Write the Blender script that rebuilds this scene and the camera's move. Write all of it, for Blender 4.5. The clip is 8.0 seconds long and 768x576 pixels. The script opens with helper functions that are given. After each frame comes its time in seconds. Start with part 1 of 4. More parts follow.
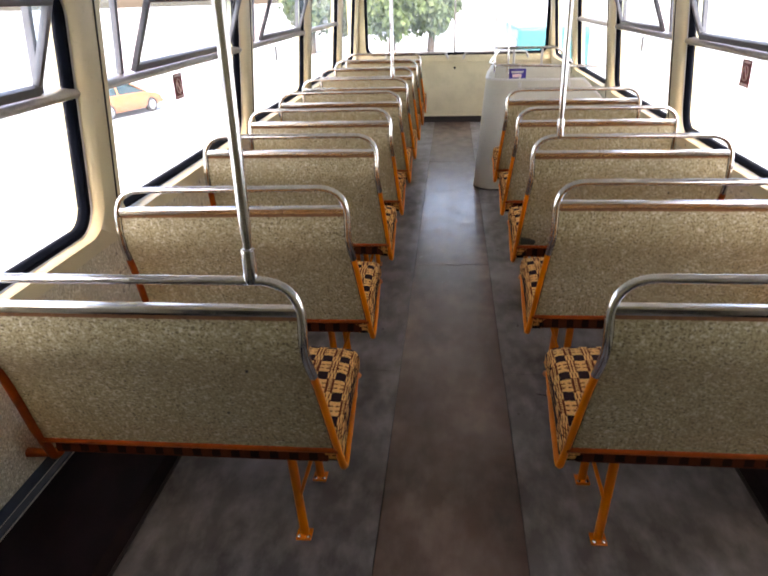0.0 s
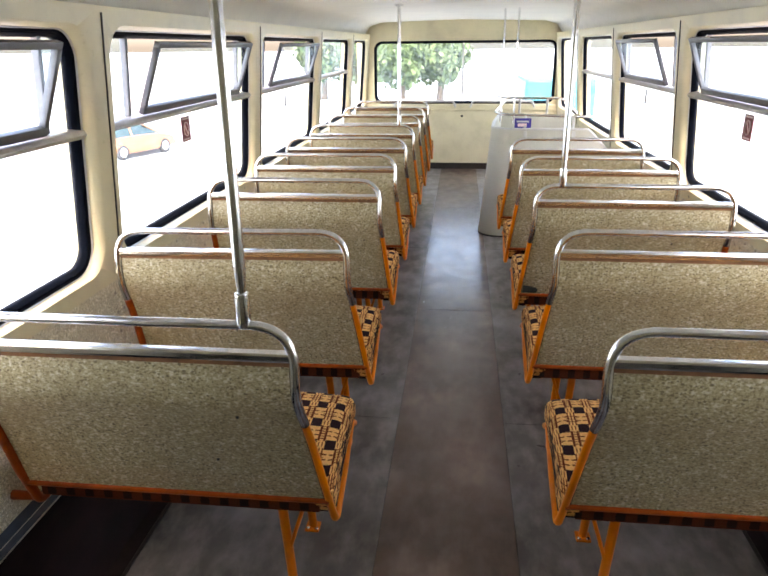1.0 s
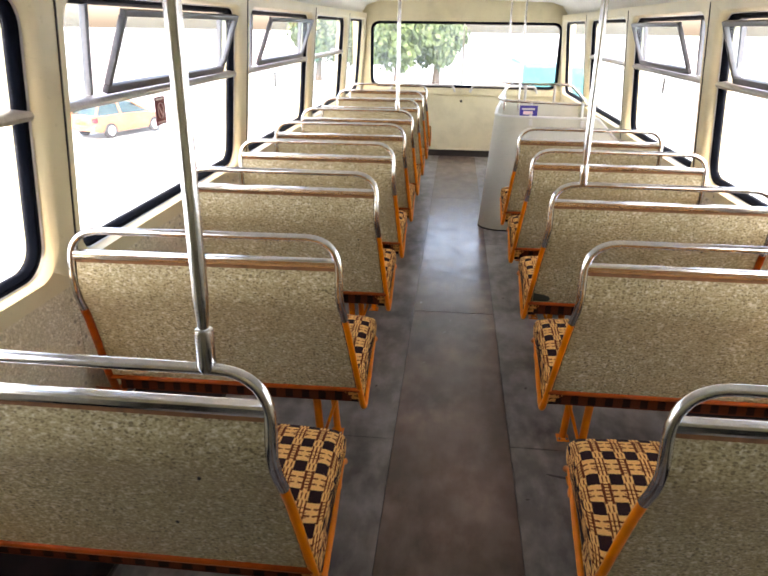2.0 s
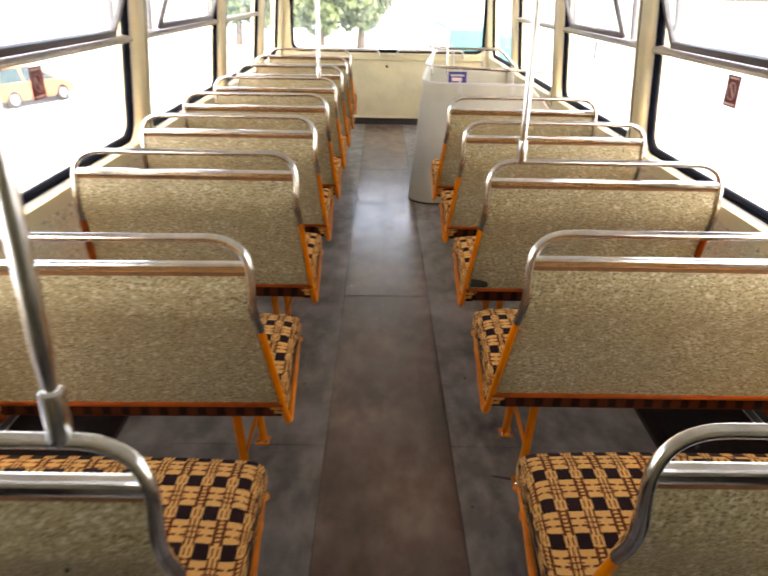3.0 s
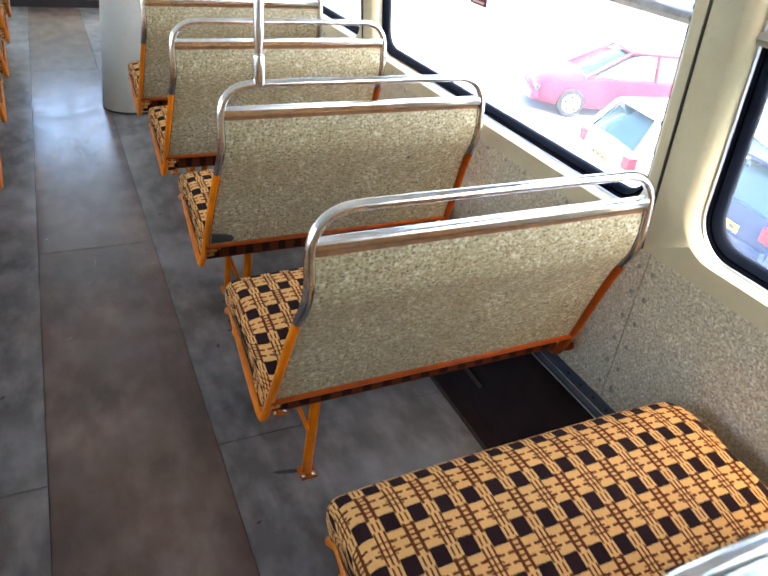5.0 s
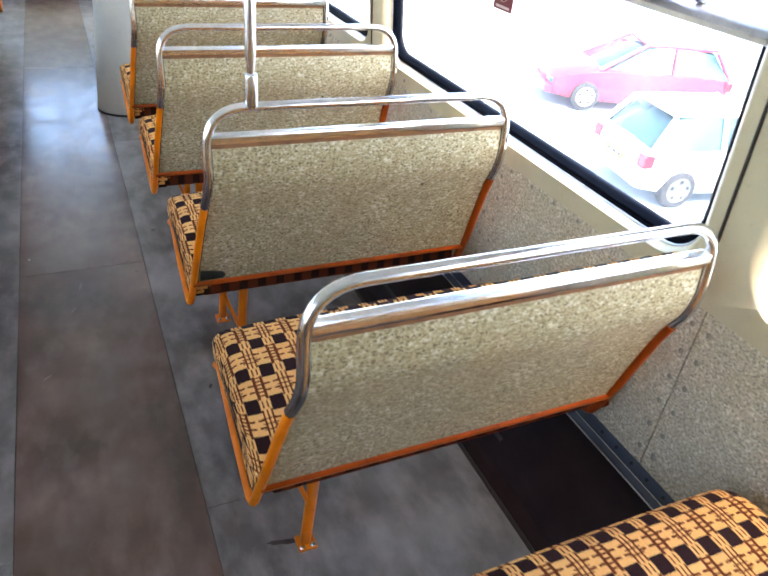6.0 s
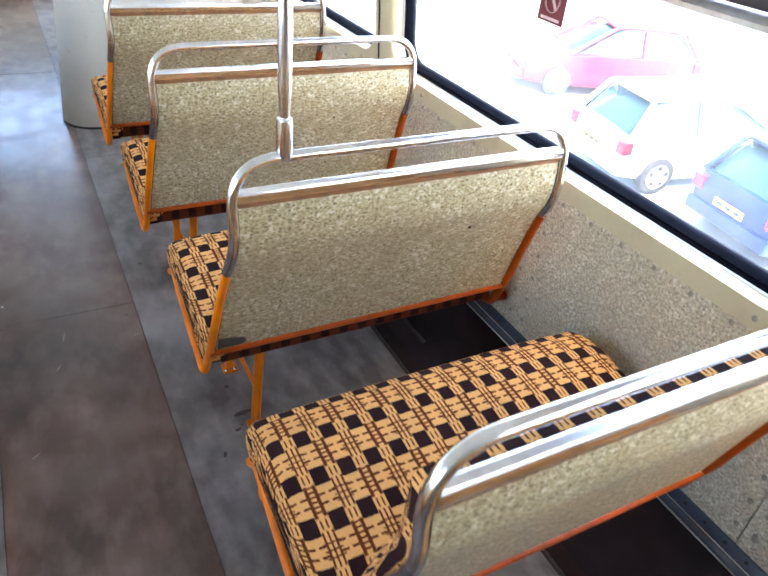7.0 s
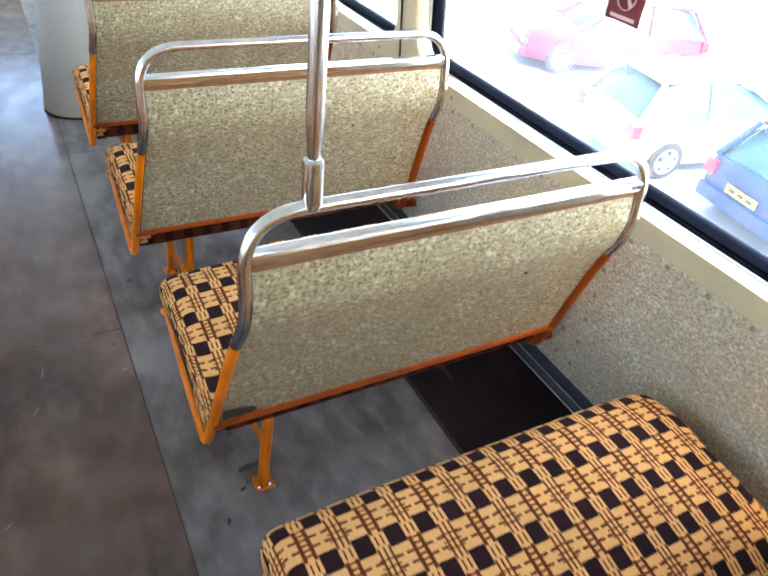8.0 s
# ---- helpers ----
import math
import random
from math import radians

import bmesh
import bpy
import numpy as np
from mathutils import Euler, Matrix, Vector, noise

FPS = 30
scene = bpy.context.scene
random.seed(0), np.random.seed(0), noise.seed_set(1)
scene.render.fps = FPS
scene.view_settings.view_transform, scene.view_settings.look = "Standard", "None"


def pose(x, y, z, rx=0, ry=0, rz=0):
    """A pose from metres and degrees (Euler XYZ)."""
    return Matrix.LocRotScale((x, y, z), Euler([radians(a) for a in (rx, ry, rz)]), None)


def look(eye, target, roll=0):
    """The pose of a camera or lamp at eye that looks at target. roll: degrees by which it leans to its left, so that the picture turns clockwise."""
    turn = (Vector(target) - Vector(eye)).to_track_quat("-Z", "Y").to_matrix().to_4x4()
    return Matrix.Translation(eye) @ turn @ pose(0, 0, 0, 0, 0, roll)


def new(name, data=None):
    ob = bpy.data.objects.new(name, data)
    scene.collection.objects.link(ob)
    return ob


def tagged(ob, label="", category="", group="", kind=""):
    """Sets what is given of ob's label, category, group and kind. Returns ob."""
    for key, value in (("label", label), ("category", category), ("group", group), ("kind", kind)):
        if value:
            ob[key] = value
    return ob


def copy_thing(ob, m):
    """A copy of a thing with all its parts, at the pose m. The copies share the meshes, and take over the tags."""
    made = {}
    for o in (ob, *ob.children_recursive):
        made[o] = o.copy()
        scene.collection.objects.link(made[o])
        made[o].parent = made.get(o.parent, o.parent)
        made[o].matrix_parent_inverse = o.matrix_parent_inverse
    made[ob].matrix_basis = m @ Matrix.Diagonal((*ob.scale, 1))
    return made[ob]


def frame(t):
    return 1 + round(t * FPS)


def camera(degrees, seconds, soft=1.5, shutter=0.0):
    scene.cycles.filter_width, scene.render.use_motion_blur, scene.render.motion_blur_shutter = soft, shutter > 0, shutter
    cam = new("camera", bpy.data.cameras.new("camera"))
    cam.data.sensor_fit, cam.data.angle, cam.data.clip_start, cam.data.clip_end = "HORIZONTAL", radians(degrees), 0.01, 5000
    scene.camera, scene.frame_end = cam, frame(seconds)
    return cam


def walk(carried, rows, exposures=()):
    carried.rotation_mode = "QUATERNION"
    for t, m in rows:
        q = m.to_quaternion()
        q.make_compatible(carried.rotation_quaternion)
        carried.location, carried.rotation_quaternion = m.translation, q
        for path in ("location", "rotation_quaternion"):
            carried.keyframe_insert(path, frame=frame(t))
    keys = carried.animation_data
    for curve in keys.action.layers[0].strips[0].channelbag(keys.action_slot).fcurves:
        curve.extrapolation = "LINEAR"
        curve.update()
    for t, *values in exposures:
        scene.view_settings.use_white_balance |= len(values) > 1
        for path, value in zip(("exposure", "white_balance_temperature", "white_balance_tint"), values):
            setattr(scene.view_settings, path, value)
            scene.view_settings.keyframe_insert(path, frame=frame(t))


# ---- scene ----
cam = camera(60.2, 8.0, soft=1.7, shutter=0.4)
EXPOSURE = [(0.0, 3.22, 9200, 33), (0.6, 3.64, 8600, 27), (1.7, 3.64, 9100, 29), (3.5, 3.70, 11400, 31), (4.2, 3.88, 9500, 28), (5.3, 4.02, 7300, 21), (7.0, 4.33, 7200, 24), (8.0, 4.29, 7200, 20)]
PATH = [
    (0, (0.021, -0.607, 1.513), (-0.173, 1.212, 0.705), -1.7),
    (0.1, (0.0196, -0.6084, 1.5166), (-0.1772, 1.2196, 0.7314), -1.52),
    (0.2, (0.0182, -0.6098, 1.5202), (-0.1814, 1.2272, 0.7578), -1.34),
    (0.3, (0.0168, -0.6112, 1.5238), (-0.1856, 1.2348, 0.7842), -1.16),
    (0.4, (0.0153, -0.6127, 1.5278), (-0.1902, 1.2432, 0.8132), -0.96),
    (0.5, (0.014, -0.614, 1.531), (-0.194, 1.25, 0.837), -0.8),
    (1, (0.041, -0.584, 1.514), (-0.173, 1.282, 0.826), -0.6),
    (1.5, (0.034, -0.439, 1.498), (-0.192, 1.411, 0.772), -0.5),
    (1.7, (0.012, -0.363, 1.497), (-0.205, 1.491, 0.778), 0),
    (2.8, (-0.029, -0.089, 1.479), (-0.07, 1.739, 0.669), 1.3),
    (3, (-0.008, -0.019, 1.482), (0.011, 1.804, 0.661), 1.1),
    (3.5, (0.041, 0.108, 1.475), (0.326, 1.865, 0.563), 3.2),
    (4, (0.02, 0.25, 1.453), (0.576, 1.906, 0.48), 4.3),
    (4.2, (-0.004, 0.296, 1.455), (0.647, 1.907, 0.464), 4.7),
    (5.3, (0.03, 0.587, 1.466), (0.822, 2.07, 0.383), 6.4),
    (5.5, (0.062, 0.645, 1.465), (0.853, 2.129, 0.383), 6.1),
    (6, (0.114, 0.745, 1.468), (0.874, 2.232, 0.367), 6.35),
    (6.5, (0.102, 0.936, 1.451), (0.881, 2.399, 0.331), 6.2),
    (7, (0.067, 1.094, 1.471), (0.909, 2.513, 0.341), 6.2),
    (7.5, (0.084, 1.247, 1.445), (0.944, 2.632, 0.287), 7.4),
    (8, (0.132, 1.412, 1.444), (0.978, 2.779, 0.255), 7.1),
]
walk(cam, [(t, look(eye, target, roll)) for t, eye, target, roll in PATH], EXPOSURE)

# ---------------------------------------------------------------- world and light
SUN_EL, SUN_AZ = 58.0, 178.0
world = bpy.data.worlds.new("overcast_sky")
scene.world = world
world.use_nodes = True
wt = world.node_tree
bg = wt.nodes["Background"]
sky = wt.nodes.new("ShaderNodeTexSky")
sky.sky_type = "NISHITA"
sky.sun_disc = False
sky.sun_elevation, sky.sun_rotation = radians(SUN_EL), radians(SUN_AZ)
sky.dust_density, sky.air_density = 4.0, 1.0
wt.links.new(sky.outputs[0], bg.inputs[0])
bg.inputs[1].default_value = 0.15
sun = new("sun", bpy.data.lights.new("sun", "SUN"))
sun.data.energy, sun.data.angle, sun.data.color = 0.8, radians(22), (1.0, 0.95, 0.88)
SUN_DIR = Vector((math.sin(radians(SUN_AZ)) * math.cos(radians(SUN_EL)), math.cos(radians(SUN_AZ)) * math.cos(radians(SUN_EL)), math.sin(radians(SUN_EL))))
sun.matrix_world = look(SUN_DIR * 60, (0, 0, 0))
tagged(sun, "hazy daylight sun", "sun", kind="structure")

# ---------------------------------------------------------------- plan of the deck
MID = 0.034                     # middle of the aisle
WALL = 1.193                    # laminate face from the middle
POSTS = {1: [-1.30, -0.20, 1.495, 3.25, 4.875, 6.515, 8.06], -1: [-1.30, -0.17, 1.555, 3.316, 5.07, 6.75, 8.06]}
TUMBLE = 0.08                   # the sides lean in above the ledge
Y_BACK, Y_FRONT = -1.30, 8.08
CEIL = 1.78
GROUND = -2.4

# ---------------------------------------------------------------- node helpers


class Nodes:
    def __init__(self, name):
        self.m = bpy.data.materials.new(name)
        self.m.use_nodes = True
        self.t = self.m.node_tree
        self.p = self.t.nodes["Principled BSDF"]

    def n(self, kind):
        return self.t.nodes.new(kind)

    def put(self, sock, v):
        if isinstance(v, bpy.types.NodeSocket):
            self.t.links.new(v, sock)
        else:
            sock.default_value = v

    def math(self, op, a, b=0.0, c=0.0):
        nd = self.n("ShaderNodeMath")
        nd.operation = op
        for s, v in zip(nd.inputs, (a, b, c)):
            self.put(s, v)
        return nd.outputs[0]

    def coord(self, which="Object", scale=(1, 1, 1)):
        tc = self.n("ShaderNodeTexCoord")
        mp = self.n("ShaderNodeMapping")
        self.t.links.new(tc.outputs[which], mp.inputs[0])
        mp.inputs["Scale"].default_value = scale
        return mp.outputs[0]

    def noise(self, vec, scale, detail=3.0, rough=0.55):
        nd = self.n("ShaderNodeTexNoise")
        self.put(nd.inputs["Vector"], vec)
        nd.inputs["Scale"].default_value = scale
        nd.inputs["Detail"].default_value = detail
        nd.inputs["Roughness"].default_value = rough
        return nd.outputs[0]

    def ramp(self, fac, stops):
        nd = self.n("ShaderNodeValToRGB")
        el = nd.color_ramp.elements
        while len(el) < len(stops):
            el.new(0.5)
        for e, (pos, col) in zip(el, stops):
            e.position = pos
            e.color = (*col, 1) if len(col) == 3 else col
        self.put(nd.inputs[0], fac)
        return nd.outputs[0]

    def mix(self, fac, a, b, blend="MIX"):
        nd = self.n("ShaderNodeMix")
        nd.data_type, nd.blend_type = "RGBA", blend
        self.put(nd.inputs[0], fac)
        for i, v in ((6, a), (7, b)):
            self.put(nd.inputs[i], (*v, 1) if isinstance(v, tuple) and len(v) == 3 else v)
        return nd.outputs[2]

    def bump(self, height, strength=0.2, dist=0.002):
        nd = self.n("ShaderNodeBump")
        nd.inputs["Strength"].default_value = strength
        nd.inputs["Distance"].default_value = dist
        self.put(nd.inputs["Height"], height)
        self.t.links.new(nd.outputs[0], self.p.inputs["Normal"])

    def done(self, color=None, rough=None, metal=0.0, **kw):
        if color is not None:
            self.put(self.p.inputs["Base Color"], (*color, 1) if isinstance(color, tuple) and len(color) == 3 else color)
        if rough is not None:
            self.put(self.p.inputs["Roughness"], rough)
        self.p.inputs["Metallic"].default_value = metal
        for k, v in kw.items():
            self.put(self.p.inputs[k.replace("_", " ")], v)
        return self.m


def painted(name, col, rough=0.35, wear=0.12, scale=6.0, bump=0.05):
    """Paint with faint blotches and grime."""
    n = Nodes(name)
    v = n.coord()
    big = n.noise(v, scale, 4)
    fine = n.noise(v, scale * 14, 3)
    dark = tuple(c * (1 - wear * 2.2) for c in col)
    lite = tuple(min(1, c * (1 + wear)) for c in col)
    c = n.ramp(big, [(0.3, dark), (0.5, col), (0.72, lite)])
    c = n.mix(n.ramp(fine, [(0.62, (0, 0, 0)), (0.8, (0.5, 0.5, 0.5))]), c, tuple(x * 0.72 for x in col))
    n.bump(fine, bump, 0.0008)
    r = n.math("MULTIPLY_ADD", big, 0.3, rough - 0.15)
    return n.done(c, r)


def laminate(name, tone=(1, 1, 1), pale=0.0):
    """Melamine board printed like fine chippings: a beige ground, soft pale flakes, small olive-brown specks."""
    n = Nodes(name)
    v = n.coord(scale=(0.70, 1, 1))
    t = lambda c: tuple(x * y for x, y in zip(c, tone))
    grey = lambda g: (g, g, g)
    fine = n.noise(v, 210, 3, 0.6)
    flake = n.noise(v, 140, 3, 0.55)
    cloud = n.noise(n.coord(), 34, 3, 0.6)
    sweep = n.noise(n.coord(), 4.5, 4, 0.6)
    c = n.ramp(fine, [(0.30, t((0.130, 0.096, 0.040))), (0.50, t((0.315, 0.258, 0.140))), (0.70, t((0.490, 0.425, 0.268)))])
    pale_at = n.math("ADD", flake, n.math("MULTIPLY_ADD", cloud, 0.30, -0.15))
    c = n.mix(n.ramp(pale_at, [(0.52, grey(0)), (0.68, grey(0.80))]), c, t((0.64, 0.59, 0.45)))
    # specks: one dark dot in about half of the cells
    nd = n.n("ShaderNodeTexVoronoi")
    n.put(nd.inputs["Vector"], v)
    nd.inputs["Scale"].default_value = 150
    sp = n.n("ShaderNodeSeparateColor")
    n.t.links.new(nd.outputs["Color"], sp.inputs[0])
    size = n.math("MULTIPLY_ADD", sp.outputs[0], 0.66, -0.12)
    dot = n.math("SUBTRACT", size, n.math("ADD", nd.outputs["Distance"], n.math("MULTIPLY_ADD", fine, 0.4, -0.2)))
    c = n.mix(n.ramp(dot, [(0.0, grey(0)), (0.20, grey(0.85))]), c, t((0.092, 0.068, 0.030)))
    c = n.mix(n.ramp(sweep, [(0.36, grey(0.40)), (0.64, grey(0))]), c, t((0.245, 0.190, 0.100)))
    if pale:
        c = n.mix(pale, c, (0.74, 0.73, 0.66))
    n.bump(fine, 0.03, 0.0004)
    return n.done(c, n.math("MULTIPLY_ADD", sweep, 0.2, 0.34))


def moquette(name):
    """Woven plaid: dark squares, ladder and tartan bars on tan wool."""
    n = Nodes(name)
    uv = n.n("ShaderNodeUVMap")
    wob = n.noise(uv.outputs[0], 900, 1)
    sep = n.n("ShaderNodeSeparateXYZ")
    n.t.links.new(uv.outputs[0], sep.inputs[0])
    j = n.math("MULTIPLY_ADD", wob, 0.08, -0.04)
    u = n.math("ADD", n.math("DIVIDE", sep.outputs[0], 0.053), n.math("ADD", j, 0.54))
    w = n.math("ADD", n.math("DIVIDE", sep.outputs[1], 0.088), n.math("ADD", j, 0.5))
    lt = lambda a, b: n.math("LESS_THAN", a, b)
    AND = lambda a, b: n.math("MULTIPLY", a, b)
    OR = lambda a, b: n.math("MAXIMUM", a, b)
    ab = lambda a, c: n.math("ABSOLUTE", n.math("SUBTRACT", a, c))
    pu, pw = n.math("FRACT", u), n.math("FRACT", w)
    square = AND(lt(ab(pu, 0.5), 0.28), lt(ab(pw, 0.5), 0.205))
    hu, hw = n.math("ADD", u, 0.5), n.math("ADD", w, 0.5)
    du, dw = ab(n.math("FRACT", hu), 0.5), ab(n.math("FRACT", hw), 0.5)
    sdu = n.math("SUBTRACT", n.math("FRACT", hu), 0.5)
    odd = n.math("FLOORED_MODULO", n.math("ADD", n.math("FLOOR", hu), n.math("FLOOR", hw)), 2.0)
    body = lt(dw, 0.36)
    rails = AND(lt(ab(du, 0.15), 0.062), body)
    rungs = AND(AND(lt(du, 0.18), lt(dw, 0.33)), lt(n.math("FRACT", n.math("MULTIPLY", w, 9.0)), 0.42))
    ladder = AND(OR(rails, rungs), odd)
    lines = AND(OR(lt(ab(du, 0.17), 0.037), lt(du, 0.032)), body)
    cross = AND(AND(lt(du, 0.30), lt(dw, 0.22)), lt(n.math("FRACT", n.math("MULTIPLY", w, 7.0)), 0.24))
    plaid = AND(OR(lines, cross), n.math("SUBTRACT", 1.0, odd))
    dash = AND(AND(lt(ab(dw, 0.10), 0.028), lt(ab(pu, 0.5), 0.30)), n.math("GREATER_THAN", ab(pu, 0.5), 0.06))
    tick = AND(AND(lt(ab(du, 0.09), 0.03), lt(ab(pw, 0.5), 0.10)), lt(du, 0.3))
    brown = OR(OR(ladder, plaid), OR(dash, tick))
    thread = n.noise(n.coord("UV", (1, 1, 1)), 1400, 2)
    wear = n.noise(uv.outputs[0], 9, 3)
    tan = n.ramp(thread, [(0.3, (0.62, 0.268, 0.078)), (0.7, (0.95, 0.50, 0.185))])
    tan = n.mix(n.ramp(wear, [(0.4, (0, 0, 0)), (0.7, (0.35, 0.35, 0.35))]), tan, (0.60, 0.33, 0.12))
    c = n.mix(brown, tan, n.ramp(thread, [(0.3, (0.090, 0.016, 0.004)), (0.7, (0.185, 0.040, 0.008))]))
    dk = n.ramp(thread, [(0.3, (0.011, 0.003, 0.003)), (0.75, (0.042, 0.014, 0.014))])
    c = n.mix(square, c, dk)
    n.bump(thread, 0.5, 0.0012)
    return n.done(c, 0.95, Specular_IOR_Level=0.15)


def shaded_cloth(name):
    """The cushion's plaid beneath the back, its shade put into a red-brown colour: a row of dark squares between paler
    bars.
    """
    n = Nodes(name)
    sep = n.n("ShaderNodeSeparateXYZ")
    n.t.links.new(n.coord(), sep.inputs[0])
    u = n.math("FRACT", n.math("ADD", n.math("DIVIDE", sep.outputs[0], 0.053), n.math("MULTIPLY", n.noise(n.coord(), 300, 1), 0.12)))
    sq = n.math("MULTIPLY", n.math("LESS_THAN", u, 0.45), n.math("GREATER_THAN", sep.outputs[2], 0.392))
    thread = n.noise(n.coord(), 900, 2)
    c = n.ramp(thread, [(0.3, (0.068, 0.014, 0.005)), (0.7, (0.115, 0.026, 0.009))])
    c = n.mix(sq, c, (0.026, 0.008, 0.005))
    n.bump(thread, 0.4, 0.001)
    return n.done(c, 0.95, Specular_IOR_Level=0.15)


def lino(name, lo, mid, hi, rough=0.30, coat=0.65, spec=0.6, stain=0.0):
    """Worn linoleum: broad dark blots that put shade into the colour, soft clouds, pale scuffs, fine grit; the polish
    has gone in patches.
    """
    n = Nodes(name)
    v = n.coord()
    big = n.noise(v, 1.9, 2, 0.5)
    cloud = n.noise(v, 6.5, 4, 0.5)
    grit = n.noise(v, 420, 3, 0.7)
    scuff = n.noise(n.coord(scale=(1.0, 0.5, 1)), 15, 5, 0.55)
    k = n.math("ADD", n.math("MULTIPLY", big, 0.58), n.math("MULTIPLY", cloud, 0.30))
    k = n.math("ADD", k, n.math("MULTIPLY", grit, 0.12))
    c = n.ramp(k, [(0.35, lo), (0.50, mid), (0.65, hi)])
    c = n.mix(n.ramp(scuff, [(0.42, (0, 0, 0)), (1.0, (0.80, 0.80, 0.80))]), c, tuple(x * 1.6 for x in hi))
    if stain:
        # wide dark blots stand in for shade and dark reflections on the aisle
        shade_blot = n.noise(n.coord(scale=(1.3, 0.8, 1)), 2.2, 1, 0.4)
        c = n.mix(n.ramp(shade_blot, [(0.36, (stain,) * 3), (0.62, (0, 0, 0))]), c, lo)
    pit = n.noise(n.coord(scale=(1, 0.6, 1)), 60, 2)
    c = n.mix(n.ramp(pit, [(0.74, (0, 0, 0)), (0.82, (0.6, 0.6, 0.6))]), c, tuple(x * 0.8 for x in lo))
    n.bump(grit, 0.05, 0.0005)
    worn = n.noise(n.coord(scale=(1, 0.7, 1)), 9, 3, 0.5)
    r = n.math("MULTIPLY_ADD", worn, 0.24, rough)
    n.p.inputs["Coat Roughness"].default_value = 0.21
    n.p.inputs["Coat IOR"].default_value = 1.50
    n.put(n.p.inputs["Coat Weight"], n.math("MULTIPLY", n.ramp(worn, [(0.30, (0.30,) * 3), (0.62, (1, 1, 1))]), coat))
    return n.done(c, r, Specular_IOR_Level=spec)


def metal(name, col, rough, wear=0.15):
    n = Nodes(name)
    v = n.coord()
    f = n.noise(v, 40, 4)
    s = n.noise(n.coord(scale=(0.05, 1, 1)), 600, 2)
    n.bump(s, 0.03, 0.0003)
    c = n.ramp(f, [(0.35, tuple(x * 0.82 for x in col)), (0.65, col)])
    return n.done(c, n.math("MULTIPLY_ADD", f, wear, rough), 1.0)


def glass(name, tint, haze):
    """Thin pane: clear, with gloss, a faint film of grime, and a pale veil painted in for outdoor glare."""
    n = Nodes(name)
    t = n.t
    clear = n.n("ShaderNodeBsdfTransparent")
    clear.inputs[0].default_value = (*tint, 1)
    gloss = n.n("ShaderNodeBsdfGlossy")
    gloss.inputs["Roughness"].default_value = 0.02
    # bluish film: greasy grime, and the bloom that washes out the view
    film = n.n("ShaderNodeBsdfTranslucent")
    film.inputs[0].default_value = (0.72, 0.86, 0.95, 1)
    lw = n.n("ShaderNodeLayerWeight")
    lw.inputs[0].default_value = 0.5
    edge = n.math("MULTIPLY_ADD", n.math("POWER", lw.outputs["Facing"], 6.0), 0.16, 0.012)
    m1 = n.n("ShaderNodeMixShader")
    t.links.new(edge, m1.inputs[0])
    t.links.new(clear.outputs[0], m1.inputs[1])
    t.links.new(gloss.outputs[0], m1.inputs[2])
    grime_veil = n.ramp(n.noise(n.coord(scale=(1, 1, 0.35)), 5, 5), [(0.35, (haze * 0.4,) * 3), (0.75, (haze * 1.6,) * 3)])
    m2 = n.n("ShaderNodeMixShader")
    t.links.new(grime_veil, m2.inputs[0])
    t.links.new(m1.outputs[0], m2.inputs[1])
    t.links.new(film.outputs[0], m2.inputs[2])
    t.links.new(m2.outputs[0], t.nodes["Material Output"].inputs[0])
    return n.m


CHROME = metal("chrome", (0.88, 0.89, 0.91), 0.13, 0.12)
# greyer chrome: the uprights' dark reflection put into the metal's colour
DIM_CHROME = metal("chrome_dark_reflection", (0.60, 0.61, 0.65), 0.15, 0.15)
ALU = metal("aluminium", (0.62, 0.63, 0.64), 0.32, 0.2)
ALU_DARK = metal("dark_aluminium", (0.19, 0.20, 0.225), 0.36, 0.2)
DADO_METAL = painted("slate_blue_metal", (0.055, 0.075, 0.105), 0.36, 0.12, 12)
ORANGE = painted("orange_enamel", (0.76, 0.175, 0.002), 0.38, 0.14, 9)
CREAM = painted("cream_paint", (0.62, 0.55, 0.36), 0.38, 0.07, 4)
CEILING_PAINT = painted("ceiling_paint", (0.62, 0.60, 0.52), 0.5, 0.05, 3)
GREY = painted("stone_grey_paint", (0.46, 0.45, 0.375), 0.42, 0.06, 3)
RUBBER = painted("black_rubber", (0.003, 0.005, 0.010), 0.6, 0.2, 20)
ORANGE.node_tree.nodes["Principled BSDF"].inputs["Specular IOR Level"].default_value = 0.35
SHADED_PLAID = shaded_cloth("shaded_plaid_moquette")
SHADED_WELT = painted("shaded_plaid_welt", (0.20, 0.085, 0.034), 0.9, 0.18, 30)
# the same orange enamel, its colour darkened to hold the shade
SHADED_ORANGE = painted("shaded_orange_enamel", (0.30, 0.048, 0.003), 0.4, 0.2, 14)
SHADED_ORANGE.node_tree.nodes["Principled BSDF"].inputs["Specular IOR Level"].default_value = 0.22
PIPING = painted("dark_piping_cloth", (0.012, 0.007, 0.008), 0.9, 0.2, 40)
RUBBER.node_tree.nodes["Principled BSDF"].inputs["Specular IOR Level"].default_value = 0.04
SEAM = painted("dark_seam", (0.02, 0.015, 0.012), 0.6, 0.2, 20)
LAMINATE = laminate("speckled_laminate", (1.08, 1.06, 1.05))
# seat laminate made paler for the walls, with cross-window daylight in its colour
LIT_LAMINATE = laminate("lit_speckled_wall_laminate", (1.66, 1.74, 1.98), 0.20)
MOQUETTE = moquette("plaid_moquette")
